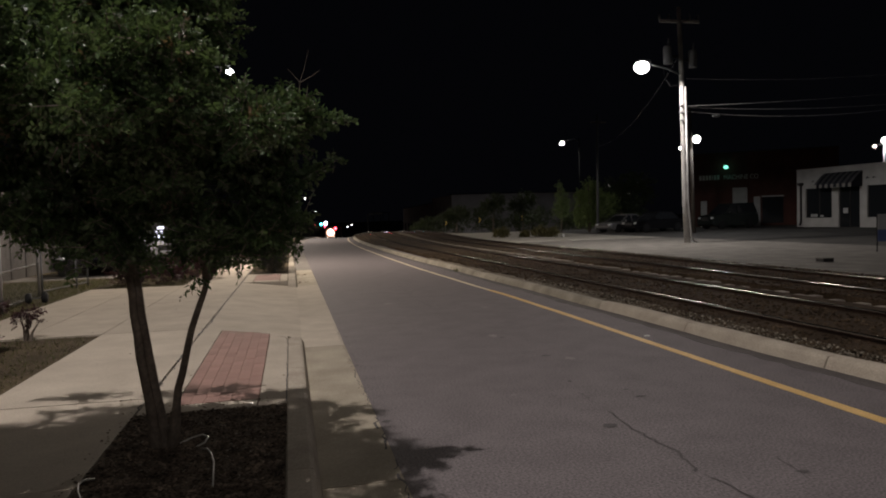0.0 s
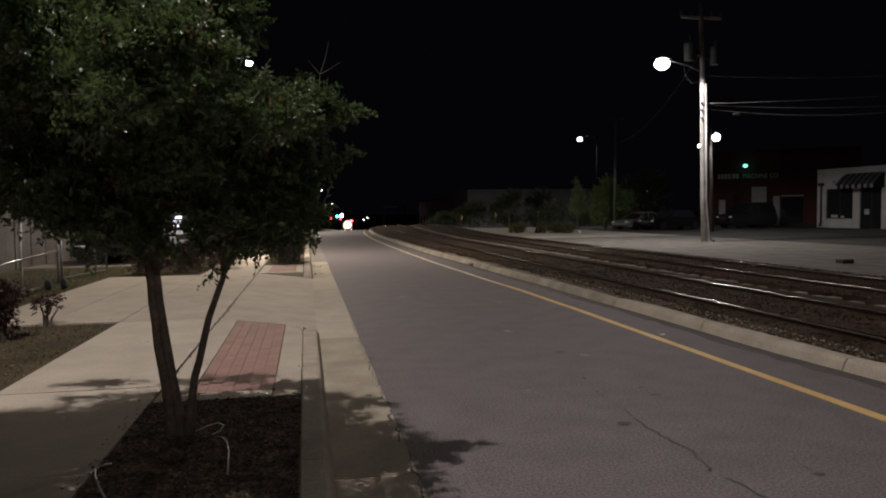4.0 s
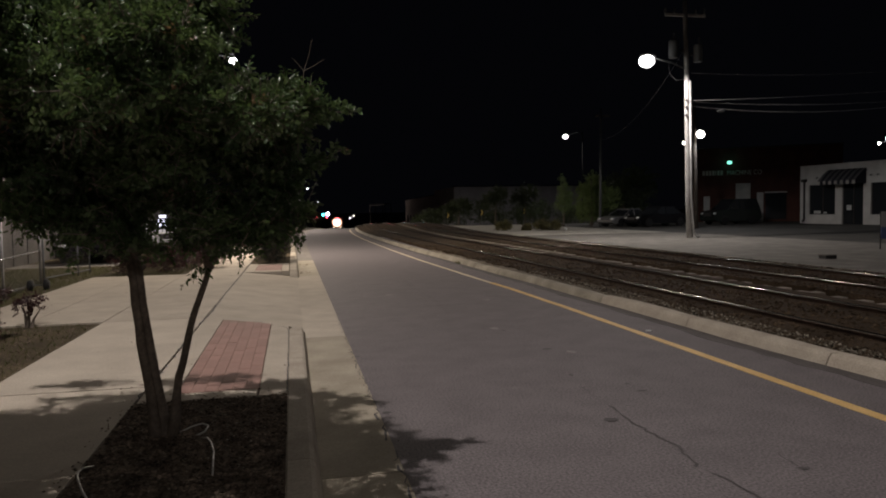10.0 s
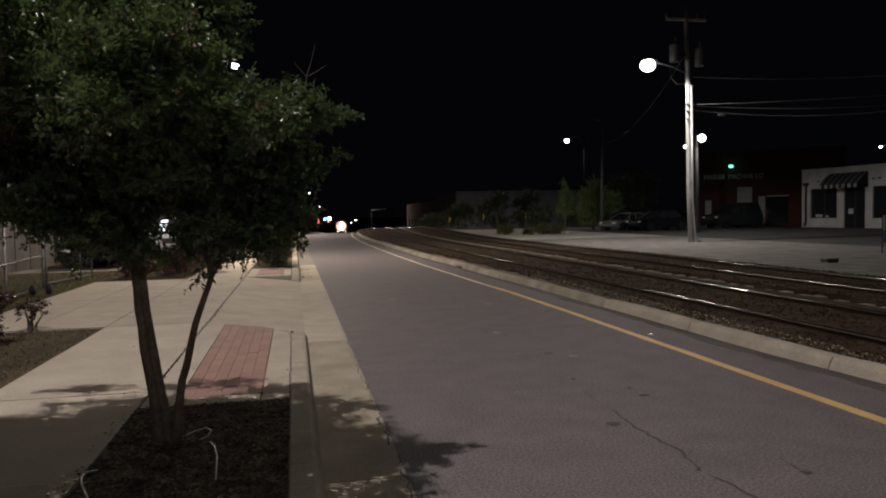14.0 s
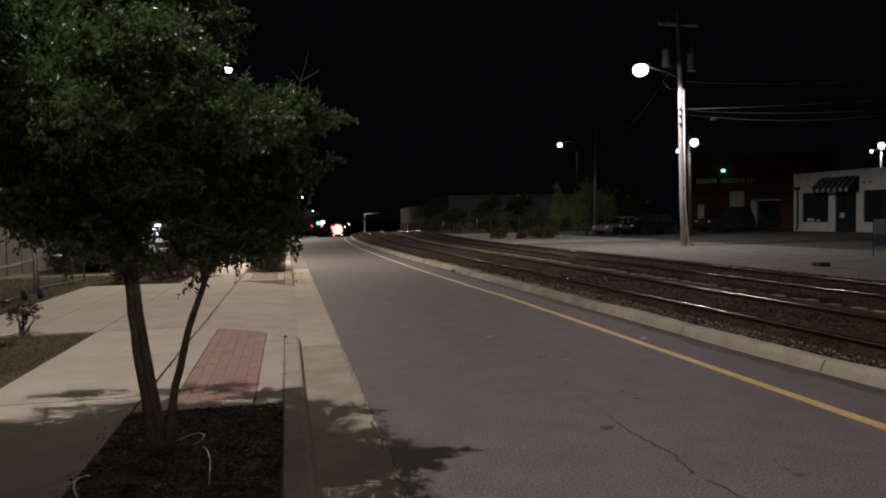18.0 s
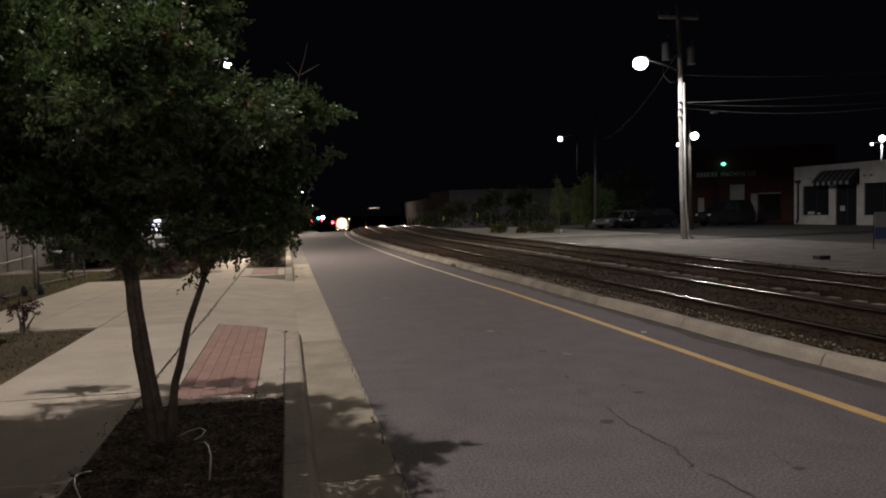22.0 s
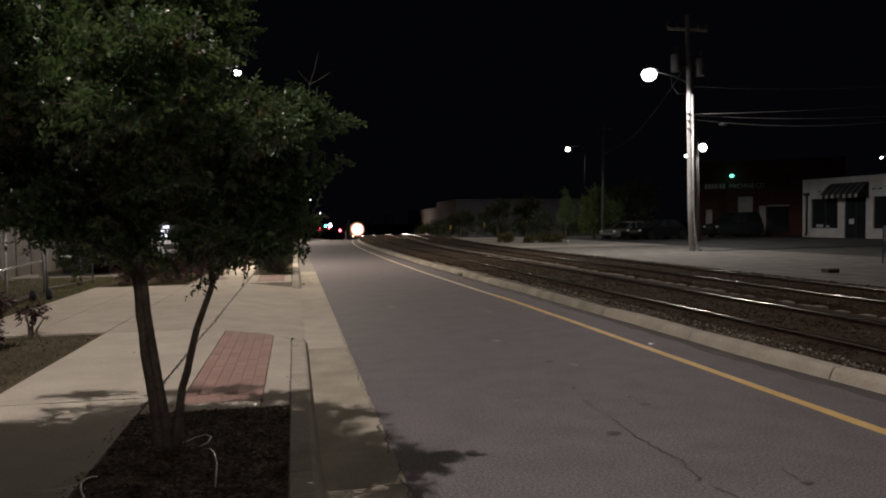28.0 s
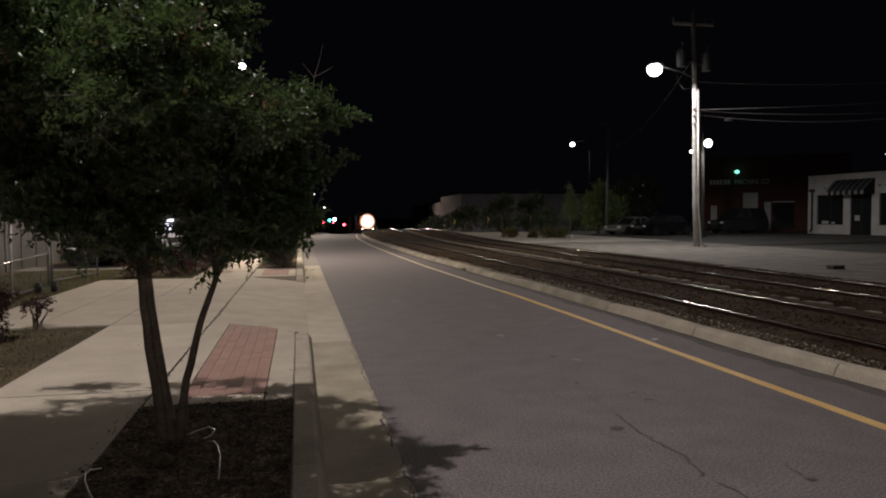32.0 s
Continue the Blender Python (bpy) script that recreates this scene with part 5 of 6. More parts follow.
# ---- right side: lot, shop, machine works ----
lot = tagged(finish("lot_apron", boxed(12.0, 20.5, -25, 37, -0.2, 0.13), LOTTOP), "pale worn concrete lot beside the tracks", "lot", kind="structure")
# The far end of the lot takes a paler colour than the apron.
tagged(finish("far_lot", boxed(12.0, 20.5, 37.006, 62, -0.2, 0.13), PALELOT), "paler concrete at the far end of the lot", "lot", kind="structure")
tagged(finish("lot_asphalt", boxed(20.5, 75, -25, 62, -0.2, 0.125), OLDLOT), "old dark asphalt of the lot", "lot", kind="structure")
inlet = thing("drain_inlet", pose(13.82, 16.6, 0.13), "low dark drain inlet with a pale lid edge in the lot", "drain inlet")
part("throat", boxed(-0.16, 0.16, -0.14, 0.14, -0.02, 0.085, 0.008), DARKMETAL, inlet, "dark open throat")
part("lid", boxed(-0.18, 0.18, -0.12, 0.16, 0.086, 0.108, 0.008), LOTTOP, inlet, "concrete lid")
for i in range(3):
    part("bar", boxed(-0.105 + i * 0.1, -0.095 + i * 0.1, -0.152, -0.141, 0.0, 0.083), DARKTRIM, inlet)

shop = thing("white_shop", pose(36.46, 46.62, 0.13, 0, 0, -85), "low white stuccoed shop with a striped awning", "shop building")
openings = [(0.8, 3.17, 0.66, 2.75), (3.74, 5.47, 0.0, 2.85), (6.04, 8.9, 0.66, 2.75), (9.6, 11.4, 0.66, 2.75)]
xs = sorted({0.0, 12.5, *[o[0] for o in openings], *[o[1] for o in openings]})
for a, b in zip(xs, xs[1:]):
    o = next((o for o in openings if o[0] <= a < o[1]), None)
    if o is None:
        part("wall_pier", boxed(a, b, 0, 0.25, 0, 2.85), WHITEWALL, shop)
    else:
        if o[2] > 0:
            part("wall_apron", boxed(a, b, 0.004, 0.25, 0, o[2]), WHITEWALL, shop)
        if o[3] < 2.85:
            part("lintel", boxed(a, b, 0.004, 0.25, o[3], 2.85), WHITEWALL, shop)
        win = part("window" if o[2] else "door", boxed(a, b, 0.16, 0.18, o[2], o[3]), GLASS, shop, "dark shop glass")
        for q in (a, (a + b) / 2 - 0.025, b - 0.05):
            part("mullion", boxed(q, q + 0.05, 0.10, 0.20, o[2], o[3]), DARKTRIM, win)
        if o[2]:
            part("sill", boxed(a - 0.03, b + 0.03, -0.04, 0.12, o[2] - 0.05, o[2]), WHITEWALL, win)
        else:
            part("handle", boxed(a + 0.75, a + 0.79, 0.05, 0.09, 0.95, 1.35), CHROME, win)
part("parapet", boxed(0, 12.5, -0.002, 0.25, 2.85, 4.1), WHITEWALL, shop)
part("coping", boxed(-0.03, 12.53, -0.04, 0.30, 4.1, 4.16), WHITEWALL, shop)
part("side_wall", boxed(0.0, 0.25, 0.252, 14, 0, 4.1), WHITEWALL, shop)
part("side_wall", boxed(12.25, 12.5, 0.252, 14, 0, 4.1), WHITEWALL, shop)
part("rear_wall", boxed(0.25, 12.25, 13.75, 14, 0, 4.1), WHITEWALL, shop)
part("roof", boxed(0.25, 12.25, 0.25, 13.75, 3.5, 3.65), ROOFMAT, shop)
part("floor", boxed(0.25, 12.25, 0.25, 13.75, -0.1, 0.01), OLDLOT, shop)
pipe = part("downpipe", tubed([(0.45, -0.07, 3.05), (0.45, -0.07, 0.35), (0.40, -0.16, 0.12)], 0.07, 8), DARKTRIM, shop, "dark rain pipe")
part("hopper", boxed(0.25, 0.65, -0.2, 0.0, 2.98, 3.2, 0.02), DARKTRIM, pipe)
part("awning_frame", boxed(2.30, 5.75, -0.03, 0.0, 3.55, 3.62), DARKTRIM, shop)
ns = 13
for i in range(ns):
    x0, x1 = 2.55 + 3.15 * i / ns, 2.55 + 3.15 * (i + 1) / ns
    for name, pr, mats in (("awning_stripe", [(-0.02, 3.75), (-0.45, 3.45), (-0.95, 2.95)], (AWNDULL, AWNDARK)), ("valance", [(-0.952, 2.95), (-0.962, 2.70)], (AWNPALE, AWNDARK))):
        bm = bmesh.new()
        r0 = [bm.verts.new((x0, y, z)) for y, z in pr]
        r1 = [bm.verts.new((x1, y, z)) for y, z in pr]
        for k in range(len(pr) - 1):
            bm.faces.new((r0[k], r0[k + 1], r1[k + 1], r1[k]))
        bmesh.ops.solidify(bm, geom=bm.faces[:], thickness=0.01)
        part(name, bm, mats[i % 2], shop, "dark awning stripe" if i % 2 else "pale awning stripe")
for x in (2.55, 5.70):
    bm = bmesh.new()
    bm.faces.new([bm.verts.new((x, y, z)) for y, z in ((-0.02, 3.75), (-0.45, 3.45), (-0.95, 2.95), (-0.95, 2.72), (-0.02, 2.72))])
    bmesh.ops.solidify(bm, geom=bm.faces[:], thickness=0.01)
    part("awning_side", bm, AWNDARK, shop)
for name, x0, x1, z0, z1 in (("poster", 1.15, 1.75, 0.72, 0.92), ("poster", 1.95, 2.3, 0.72, 0.84), ("notice", 4.0, 4.45, 0.95, 1.3)):
    part(name, boxed(x0, x1, 0.145, 0.158, z0, z1), PALEDOOR, shop, "pale notice on the glass")
for x in (1.7, 2.4, 6.2, 6.7, 8.6):
    sp = part("wall_light", tubed([(x, -0.02, 3.22), (x, -0.16, 3.30), (x, -0.22, 3.2)], [0.02, 0.02, 0.05], 6), DARKMETAL, shop, "small unlit wall spotlight")

works = thing("machine_works", pose(33.45, 57.2, 0.12, 0, 0, -33), "old red brick machine works with faded lettering", "brick building")
part("wall", boxed(0, 12, 0, 0.35, 0, 6.2), REDBRICK, works)
part("side_wall", boxed(0, 0.35, 0.352, 10, 0, 6.2), REDBRICK, works)
part("side_wall", boxed(11.65, 12, 0.352, 10, 0, 6.2), REDBRICK, works)
part("roof", boxed(0.35, 11.65, 0.36, 10, 5.6, 5.75), ROOFMAT, works)
part("coping", boxed(-0.05, 12.05, -0.06, 0.40, 6.2, 6.3), DARKTRIM, works)
dr = part("roller_door", boxed(4.0, 5.15, -0.05, -0.004, 1.0, 3.25), PALEDOOR, works, "pale roller door")
for i in range(9):
    part("slat", boxed(4.02, 5.13, -0.065, -0.05, 1.02 + i * 0.25, 1.24 + i * 0.25), PALEDOOR, dr)
part("door", boxed(1.45, 1.95, -0.05, -0.004, 0, 2.2), PALEDOOR, works, "pale side door")
dd = part("door", boxed(5.65, 6.15, -0.05, -0.004, 0, 2.45), PALEDOOR, works, "pale entrance door")
part("door_handle", ball(bmesh.new(), (6.05, -0.08, 1.1), (0.04, 0.04, 0.04), 8, 6), DARKMETAL, dd)
wn = part("window", boxed(6.3, 7.9, -0.03, -0.004, 0.2, 2.4), GLASS, works, "dark window")
part("window_frame", boxed(6.25, 7.95, -0.06, -0.003, 2.4, 2.5), PALEDOOR, wn)
for i, (x, w) in enumerate([(1.35, 0.20), (1.62, 0.20), (1.89, 0.18), (2.14, 0.18), (2.39, 0.07), (2.54, 0.18), (2.79, 0.18)]):
    part("letter_bar", boxed(x, x + w, -0.03, -0.003, 3.98, 4.38), LETTER, works, "faded painted lettering bar")


def lettering(text, size, m, parent, material):
    cu = bpy.data.curves.new("lettering", "FONT")
    cu.body, cu.size, cu.extrude = text, size, 0.01
    tmp = bpy.data.objects.new("lettering", cu)
    me = bpy.data.meshes.new_from_object(tmp)
    bpy.data.objects.remove(tmp)
    me.materials.clear()
    me.materials.append(material)
    ob = new("lettering", me)
    ob.parent = parent
    ob.matrix_basis = m
    return ob


lettering("MACHINE CO", 0.55, pose(3.3, -0.02, 3.98, 90, 0, 0) @ Matrix.Diagonal((0.8, 1, 1, 1)), works, LETTER)["label"] = "faded white painted letters"
gl = part("wall_lamp", tubed([(3.5, -0.02, 4.95), (3.5, -0.35, 5.2), (3.5, -0.5, 5.12)], 0.03, 6), DARKMETAL, works)
part("green_lens", ball(bmesh.new(), (3.5, -0.55, 5.0), (0.20, 0.20, 0.15), 12, 8), GREENLENS, gl, "glowing green lamp", True)

car("parked_suv", pose(32.75, 49.6, 0.125, 0, 0, 188), "dark green parked off-road car before the brick works", 4.3, 1.85, 1.9, CARDARK, True)
car("parked_car", pose(24.3, 50.0, 0.125, 0, 0, 200), "silver parked car at the lot's edge", 4.2, 1.7, 1.3, CARSILVER)
car("parked_car", pose(25.75, 47.9, 0.125, 0, 0, 190), "black parked car in the dark lot", 4.6, 1.8, 1.45, CARBLACK)

board = thing("yard_sign", None, "white and blue signboard on thin posts in the lot", "sign")
for x in (17.95, 19.15):
    part("post", tubed([(x, 19.3, 0.1), (x, 19.3, 1.3)], 0.02, 6), DARKMETAL, board)
part("panel", boxed(17.95, 19.2, 19.26, 19.29, 0.82, 1.3), SIGNWHITE, board, "white upper panel")
part("panel", boxed(17.95, 19.2, 19.262, 19.288, 0.45, 0.81), SIGNBLUE, board, "blue lower panel")

# ---- far side of the tracks ----
for k, (x, y, w, h) in enumerate([(13.75, 46.4, 0.5, 0.6), (15.1, 45.6, 0.22, 0.3), (15.9, 45.0, 0.45, 0.6), (16.55, 44.6, 0.5, 0.56)]):
    shrub("shrub", (x, y, 0.12), [((0, 0, h * 0.45), (w, w * 0.8, h * 0.45)), ((0.2, 0, h * 0.65), (w * 0.5, w * 0.5, h * 0.4))], 260, 0.11, DRYLEAF, "low spreading shrub beside the tracks", "shrub", "trackside shrubs", 5, 60 + k, 8, 0.22)


def tree(name, place, height, lobes, twigs, leaf, material, label, seed, trunk=0.14):
    t = thing(name, pose(*place), label, "tree")
    part("trunk", tubed([(0, 0, -0.05), (0.05, 0, height * 0.35), (0, 0.05, height * 0.9)], [trunk, trunk * 0.7, trunk * 0.2], 8), BARK, t, smooth=True)
    bm = bmesh.new()
    for c, rad in lobes:
        tube(bm, [(0.03, 0, height * 0.3), (c[0] * 0.6, c[1] * 0.6, c[2] * 0.8), c], [trunk * 0.4, trunk * 0.25, trunk * 0.1], 5)
    part("limbs", bm, BARK, t)
    foliage("crown", lobes, twigs, 10, leaf, material, t, seed, 0.45)
    return t


tree("conifer", (20.2, 52.0, 0.12), 3.7, [((0, 0, 1.65), (0.42, 0.4, 0.35)), ((0.12, 0, 2.2), (0.36, 0.34, 0.4)), ((0, 0, 2.8), (0.22, 0.2, 0.4)), ((0, 0, 3.4), (0.08, 0.08, 0.25))], 320, 0.14, CONIFERLEAF, "slim young conifer at the lot's edge", 70, 0.07)
tree("broadleaf_tree", (22.9, 53.0, 0.12), 4.0, [((-0.55, 0, 2.4), (0.6, 0.7, 0.75)), ((0.15, 0, 3.1), (0.7, 0.7, 0.75)), ((0.85, 0.2, 2.5), (0.65, 0.7, 0.8)), ((1.7, 0.3, 2.1), (0.8, 0.7, 0.8)), ((0.2, 0.2, 1.4), (1.0, 0.9, 0.7)), ((-0.3, 0, 1.0), (0.9, 0.8, 0.6))], 1000, 0.17, TREELEAF, "rounded broadleaf tree beside the lot", 71)
tree("broadleaf_tree", (27.5, 57.0, 0.12), 5.0, [((-1.0, 0, 2.6), (1.6, 1.4, 1.6)), ((1.2, 0, 3.2), (1.8, 1.5, 1.7)), ((0, 0, 1.4), (2.2, 1.5, 1.1))], 1000, 0.2, SHRUBLEAF, "dark broadleaf tree beside the brick works", 72)
for k, (x, y, h) in enumerate([(17.6, 66.0, 3.6), (21.2, 68.0, 3.9), (14.5, 68, 2.6)]):
    tree("young_tree", (x + 1.2, y, drop(y)), h, [((0, 0, h * 0.70), (1.2, 1.1, h * 0.22)), ((0.5, 0.2, h * 0.85), (0.8, 0.7, h * 0.15)), ((-0.6, 0, h * 0.62), (0.8, 0.7, h * 0.14))], 330, 0.17, SHRUBLEAF, "young street tree behind the tracks", 80 + k, 0.08)
for k in range(12):
    x, y = 13.5 + k * 2.1, 78 + (k * 7 % 5)
    h = 1.6 + (k * 5 % 4) * 0.35
    shrub("shrub", (x + bend(y) * 0.4, y, drop(y)), [((0, 0, h * 0.45), (1.5, 1.0, h * 0.5)), ((0.4, 0, h * 0.7), (0.9, 0.8, h * 0.4))], 200, 0.22, SHRUBLEAF, "dark shrub in the far row", "shrub", "far shrubs", 4, 100 + k, 8, 0.5)

for k, (x, y, z) in enumerate([(20.51, 77.5, 1.19), (25.41, 77.5, 1.25), (16.68, 77.5, 0.98)]):
    g = drop(y)
    s = thing("chevron_sign", None, "yellow and black chevron sign on a post at the bend", "road sign", "chevron signs")
    part("post", tubed([(x, y, g - 0.1), (x, y, z + 0.35)], 0.035, 6), GREYMETAL, s)
    part("plate", boxed(x - 0.23, x + 0.23, y - 0.05, y - 0.035, z - 0.32, z + 0.32), SIGNBLACK, s, "black sign plate")
    bm = bmesh.new()
    v = [bm.verts.new(q) for q in ((x - 0.12, y - 0.056, z + 0.27), (x + 0.03, y - 0.056, z + 0.27), (x + 0.18, y - 0.056, z), (x + 0.03, y - 0.056, z - 0.27), (x - 0.12, y - 0.056, z - 0.27), (x + 0.03, y - 0.056, z))]
    bm.faces.new((v[0], v[5], v[2], v[1]))
    bm.faces.new((v[5], v[4], v[3], v[2]))
    part("chevron", bm, SIGNYELLOW, s, "yellow chevron")

big = thing("warehouse", pose(23.0, 102, drop(102) - 0.1), "large dull grey warehouse beyond the bend", "warehouse")
hb = 4.9 - drop(102)
part("wall", boxed(0, 22, 0, 0.3, 0, hb), DIMCLAD, big)
side = part("wall", boxed(0, 0.3, 0, 18, 0, hb), GREYCLAD, big)
side.matrix_basis = pose(0, 0.31, 0, 0, 0, -2.0)
part("roof", boxed(-0.1, 22.1, -0.15, 1.5, hb, hb + 0.12), BLACKWALL, big)
for i in range(18):
    part("cladding_rib", boxed(0.6 + i * 1.15, 0.72 + i * 1.15, -0.06, -0.002, 0.2, hb - 0.1), DIMCLAD, big)
annex = thing("warehouse_annex", pose(23.66, 120.6, drop(150) - 0.1, 0, 0, -4.16), "long lower pale grey annex beside the warehouse", "warehouse")
ha = 4.1 - drop(150)
part("wall", boxed(0, 0.3, 0, 60, 0, ha), GREYCLAD, annex)
part("roof", boxed(-0.05, 6, -0.1, 60.1, ha, ha + 0.12), BLACKWALL, annex)
for k in range(7):
    part("loading_door", boxed(-0.05, -0.002, 4 + k * 8, 7 + k * 8, 0.2, 3.4), BLACKWALL, annex)
hut = thing("trackside_canopy", pose(18.96, 150, drop(162), 0, 0, 1.05), "open trackside canopy with pale eaves and end post", "canopy")
hh = 2.95 - drop(162)
part("roof", boxed(-0.1, 1.5, -0.1, 25.1, hh, hh + 0.1), BLACKWALL, hut)
for x, y in ((1.3, 0.2), (1.3, 12.5), (1.3, 24.8), (0.05, 0.2)):
    part("post", boxed(x - 0.06, x + 0.06, y - 0.06, y + 0.06, 0, hh), BLACKWALL, hut)
part("eaves_trim", boxed(-0.12, -0.002, 0, 25, hh - 0.22, hh - 0.01), PALETRIM, hut, "pale eaves trim")
part("post", boxed(-0.16, 0.06, 24.7, 25.0, 0, hh - 0.23), PALETRIM, hut, "pale end post")

# far signals and lamps at the crossing
gs = drop(230)
mast = thing("traffic_signal", None, "distant traffic signal mast with lit lenses", "traffic signal", "far signals")
part("pole", tubed([(6.4, 230, gs - 0.2), (6.4, 230, 1.4)], 0.10, 8), GREYMETAL, mast)
part("arm", tubed([(6.4, 230, 1.2), (11.6, 230, 1.2)], 0.06, 6), GREYMETAL, mast)
for x, z, m, lab, rr in ((7.61, 0.35, REDSIGNAL, "red", 0.15), (7.61, -0.25, REDSIGNAL, "red", 0.15), (9.55, 0.57, CYANSIGNAL, "green", 0.38), (10.96, 0.8, VIOLETSIGNAL, "violet white", 0.5), (10.6, -0.2, REDSIGNAL, "red", 0.24)):
    hs = part("housing", boxed(x - 0.3, x + 0.3, 230.0, 230.3, z - 0.45, z + 0.45), DARKMETAL, mast)
    part("lens", ball(bmesh.new(), (x, 229.95, z), (rr, 0.12, rr), 12, 8), m, hs, "glowing %s lens" % lab, True)
red = thing("railway_signal", None, "distant red signal on a post at the tracks", "railway signal", "far signals")
part("post", tubed([(9.55, 140, drop(140) - 0.2), (9.55, 140, 0.4)], 0.08, 8), GREYMETAL, red)
part("arm", tubed([(9.55, 140, 0.35), (8.5, 140, 0.35)], 0.04, 6), GREYMETAL, red)
part("hood", boxed(8.2, 8.8, 140.05, 140.3, -0.3, 0.5), DARKMETAL, red)
part("lens", ball(bmesh.new(), (8.5, 140.0, 0.1), (0.25, 0.12, 0.25), 12, 8), REDSIGNAL, red, "glowing red lens", True)
for x, z in ((21.71, -1.11), (23.25, -0.27)):
    s = thing("distant_lamp", None, "small distant lamp on a post", "lamp post", "distant lamps")
    part("post", tubed([(x, 280.3, drop(280) - 0.1), (x, 280.3, z)], 0.08, 6), GREYMETAL, s)
    part("lens", ball(bmesh.new(), (x, 280, z), (0.2, 0.12, 0.2), 10, 8), SMALLLENS, s, "glowing warm lens", True)

tagged(finish("litter_bag", ball(bmesh.new(), (17.3, 44.2, 0.2), (0.10, 0.08, 0.09), 9, 6), REFLECT, smooth=True), "small white scrap beside the low shrubs", "litter")
tagged(finish("lane_reflector", boxed(4.385, 4.45, 8.43, 8.47, 0.0, 0.016, 0.004), REFLECT), "small white raised reflector beside the yellow line", "road reflector")
tagged(finish("stone_chunk", ball(bmesh.new(), (4.73, 31.1, 0.04), (0.14, 0.1, 0.06), 8, 6), DARKMETAL), "small dark lump at the kerb", "debris")

# ---- the train ----
TRACK = 6.85


def on_track(y):
    """The pose of a rail vehicle whose middle stands at y on the street-side track, facing down the street."""
    e = 4.0
    a = Vector((TRACK + bend(y - e), y - e, track_level(y - e) + 0.194))
    b = Vector((TRACK + bend(y + e), y + e, track_level(y + e) + 0.194))
    d = (a - b).normalized()
    m = d.to_track_quat("Y", "Z").to_matrix().to_4x4()
    m.translation = (a + b) / 2
    return m


loco = thing("locomotive", on_track(222), "dark freight locomotive with blazing headlights rolling along the track", "locomotive")
part("frame", boxed(-1.5, 1.5, -9.5, 9.3, 0.95, 1.35, 0.05), DARKMETAL, loco)
part("hood", boxed(-0.95, 0.95, -9.2, 4.5, 1.36, 4.3, 0.12), LOCOPAINT, loco)
part("cab", boxed(-1.48, 1.48, 4.51, 6.9, 1.36, 4.45, 0.10), LOCOPAINT, loco)
part("nose", boxed(-1.1, 1.1, 6.91, 8.8, 1.36, 3.85, 0.14), LOCOPAINT, loco)
# The oversized lens and ring draw the headlight's glare; the beam part lights things.
halo = part("lamp_surround", tubed([(0, 8.78, 2.65), (0, 8.85, 2.65)], [1.36, 1.30], 28), GLAREGLOW, loco, "warm disc drawn as the headlight's glare")
part("headlight", ball(bmesh.new(), (0, 8.9, 2.65), (1.05, 0.22, 1.05), 24, 12), TRAINLENS, loco, "warm white headlight lens enlarged with its painted glare", True)
part("beam", tubed([(0, 9.0, 3.1), (0, 9.16, 3.1)], [0.22, 0.2], 14), COREBEAM, halo, "white-hot lamp core")
for s in (-1, 1):
    part("windscreen", boxed(s * 0.75 - 0.5, s * 0.75 + 0.5, 6.90, 6.93, 3.9, 4.3), GLASS, loco)
    part("side_window", boxed(s * 1.483 - 0.01, s * 1.483 + 0.01, 5.1, 6.3, 2.9, 3.7), GLASS, loco)
    part("handrail", tubed([(s * 1.4, 7.0, 1.4), (s * 1.4, 7.0, 2.35), (s * 1.4, 9.2, 2.35), (s * 1.4, 9.2, 1.4)], 0.025, 6), PALEDOOR, loco)
    part("ditch_light", ball(bmesh.new(), (s * 0.95, 9.43, 1.3), (0.12, 0.08, 0.12), 12, 8), DITCHLENS, loco, "glowing ditch light", True)
    for y in (-6.8, 5.6):
        tr = part("bogie", boxed(s * 1.15 - 0.12, s * 1.15 + 0.12, y - 2.1, y + 2.1, 0.35, 0.85, 0.05), DARKMETAL, loco)
        for q in (-1.6, 0, 1.6):
            part("wheel", tubed([(s * 0.68, y + q, 0.5), (s * 0.82, y + q, 0.5)], 0.5, 16), RUST, tr)
part("coupler", boxed(-0.15, 0.15, 9.3, 9.9, 0.75, 1.05, 0.03), DARKMETAL, loco)
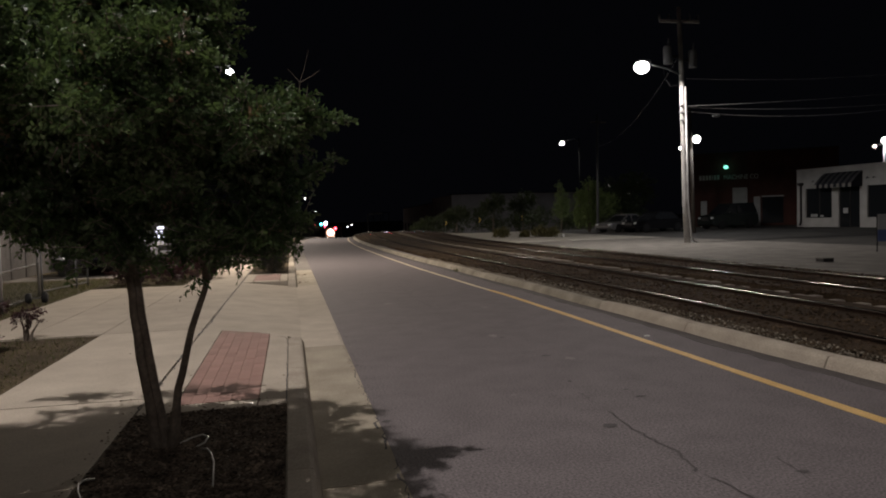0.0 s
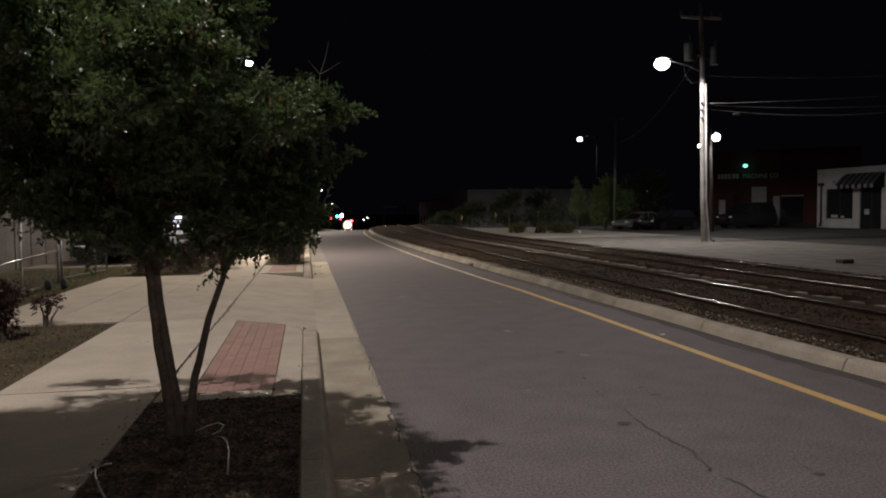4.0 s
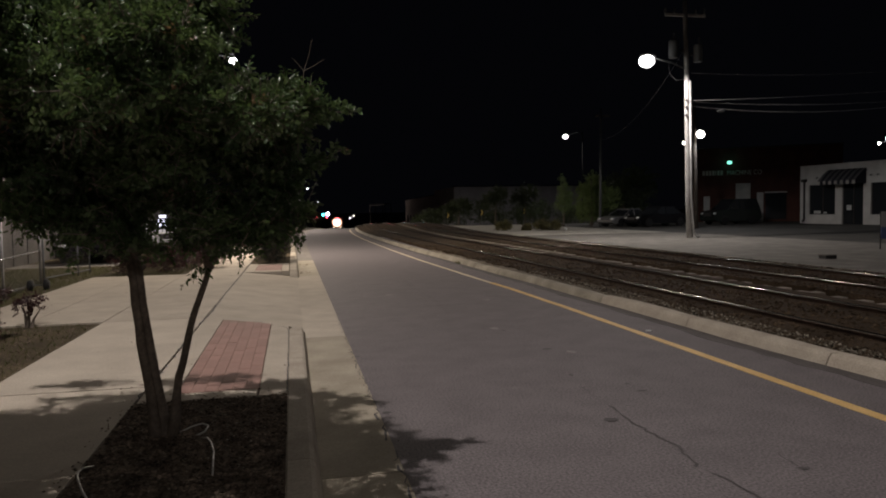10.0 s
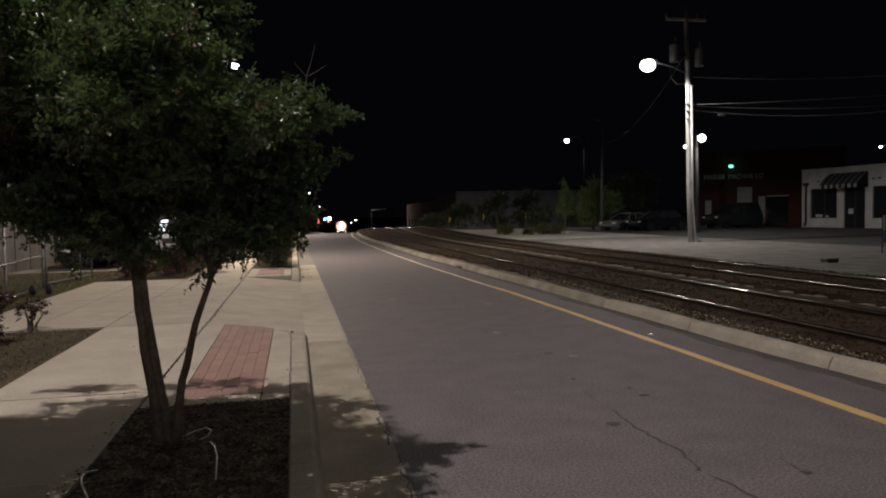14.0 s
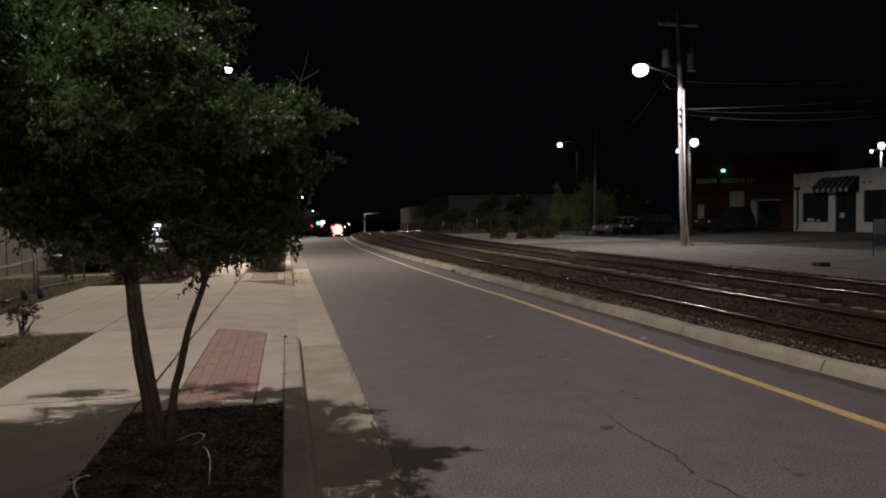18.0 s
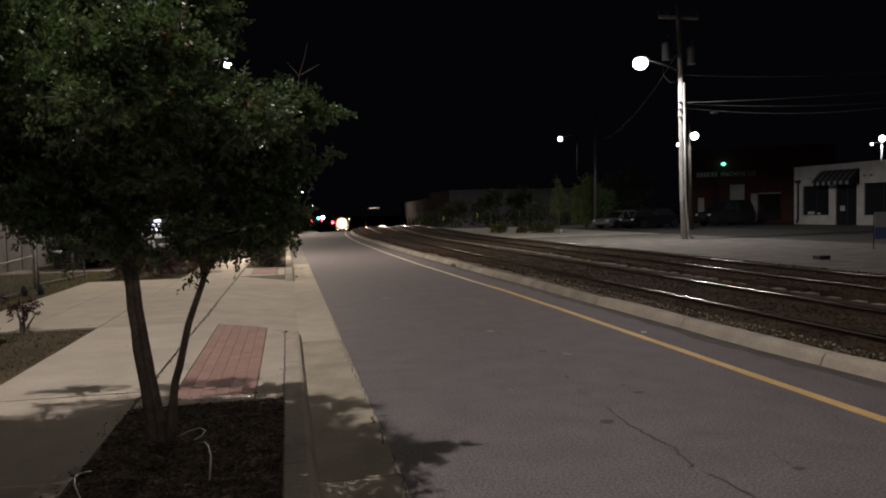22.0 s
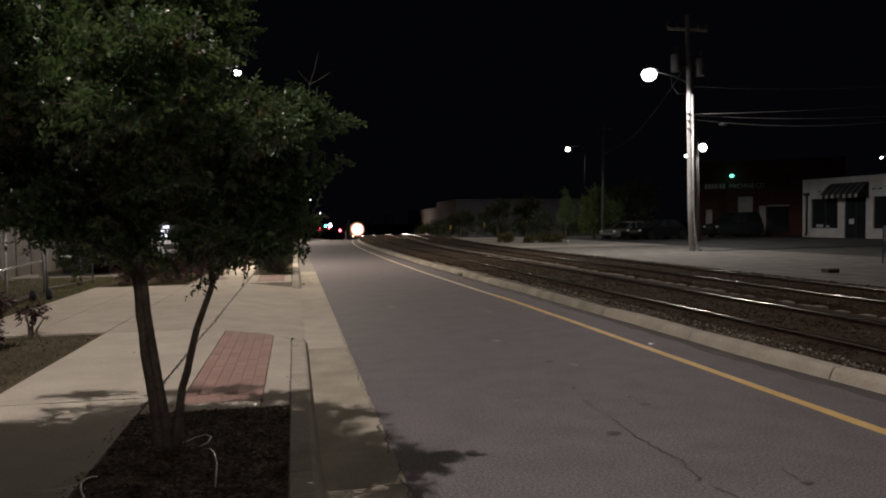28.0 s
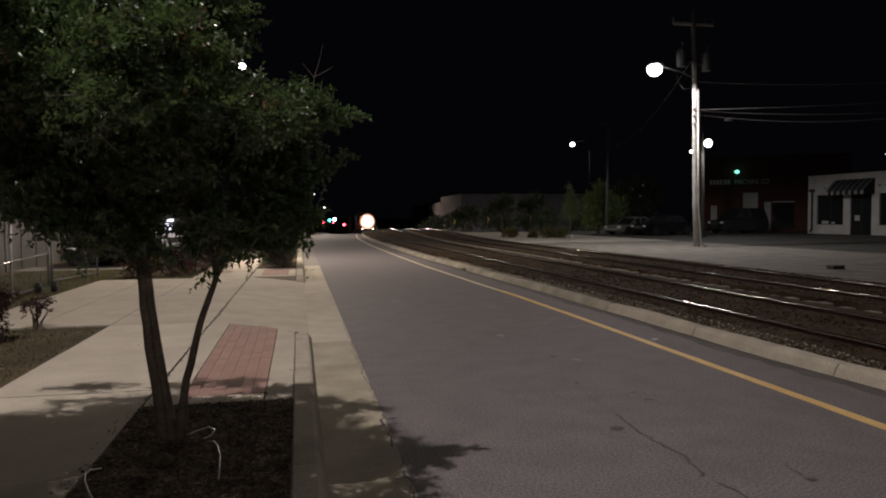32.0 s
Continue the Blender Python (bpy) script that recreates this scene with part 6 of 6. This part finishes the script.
part("plough", boxed(-1.4, 1.4, 9.2, 9.4, 0.15, 0.9, 0.03), DARKMETAL, loco)
part("fuel_tank", boxed(-1.2, 1.2, -3.0, 2.5, 0.3, 0.94, 0.1), DARKMETAL, loco)
wagons = []
w0 = thing("freight_wagon", on_track(241), "dark covered freight wagon behind the locomotive", "freight wagon", "freight wagons")
part("body", boxed(-1.5, 1.5, -7.6, 7.6, 1.1, 4.3, 0.08), WAGONPAINT, w0)
part("roof", boxed(-1.55, 1.55, -7.65, 7.65, 4.3, 4.42, 0.03), WAGONPAINT, w0)
for s in (-1, 1):
    for k in range(7):
        part("rib", boxed(s * 1.53 - 0.04, s * 1.53 + 0.04, -6.9 + k * 2.25, -6.75 + k * 2.25, 1.15, 4.25), WAGONPAINT, w0)
    for y in (-5.6, 5.6):
        bo = part("bogie", boxed(s * 1.05 - 0.1, s * 1.05 + 0.1, y - 1.2, y + 1.2, 0.35, 0.75, 0.04), DARKMETAL, w0)
        for q in (-0.9, 0.9):
            part("wheel", tubed([(s * 0.68, y + q, 0.42), (s * 0.82, y + q, 0.42)], 0.42, 14), RUST, bo)
part("coupler", boxed(-0.12, 0.12, 7.6, 8.2, 0.75, 1.0), DARKMETAL, w0)
wagons.append(w0)
for k in range(1, 4):
    wagons.append(copy_thing(w0, on_track(241 + 16.2 * k)))

# seconds and the headlight's distance down the street
ROLL = ((0, 223), (4, 216), (6, 213), (10, 201), (14, 189), (19, 176), (22, 165), (25, 153), (28, 142), (32, 129.5))


def motions():
    ts = [0.5 * i for i in range(65)]
    at = np.interp(ts, [a for a, _ in ROLL], [b for _, b in ROLL])
    ker = np.array([1, 2, 3, 2, 1]) / 9
    pad = np.concatenate([[at[0]] * 2, at, [at[-1]] * 2])
    sm = np.convolve(pad, ker, "valid")
    sm[:2], sm[-2:] = at[:2], at[-2:]
    for ob, back in [(loco, 9.0)] + [(w, 27.9 + 16.2 * k) for k, w in enumerate(wagons)]:
        walk(ob, [(t, on_track(y + back)) for t, y in zip(ts, sm)])


motions()
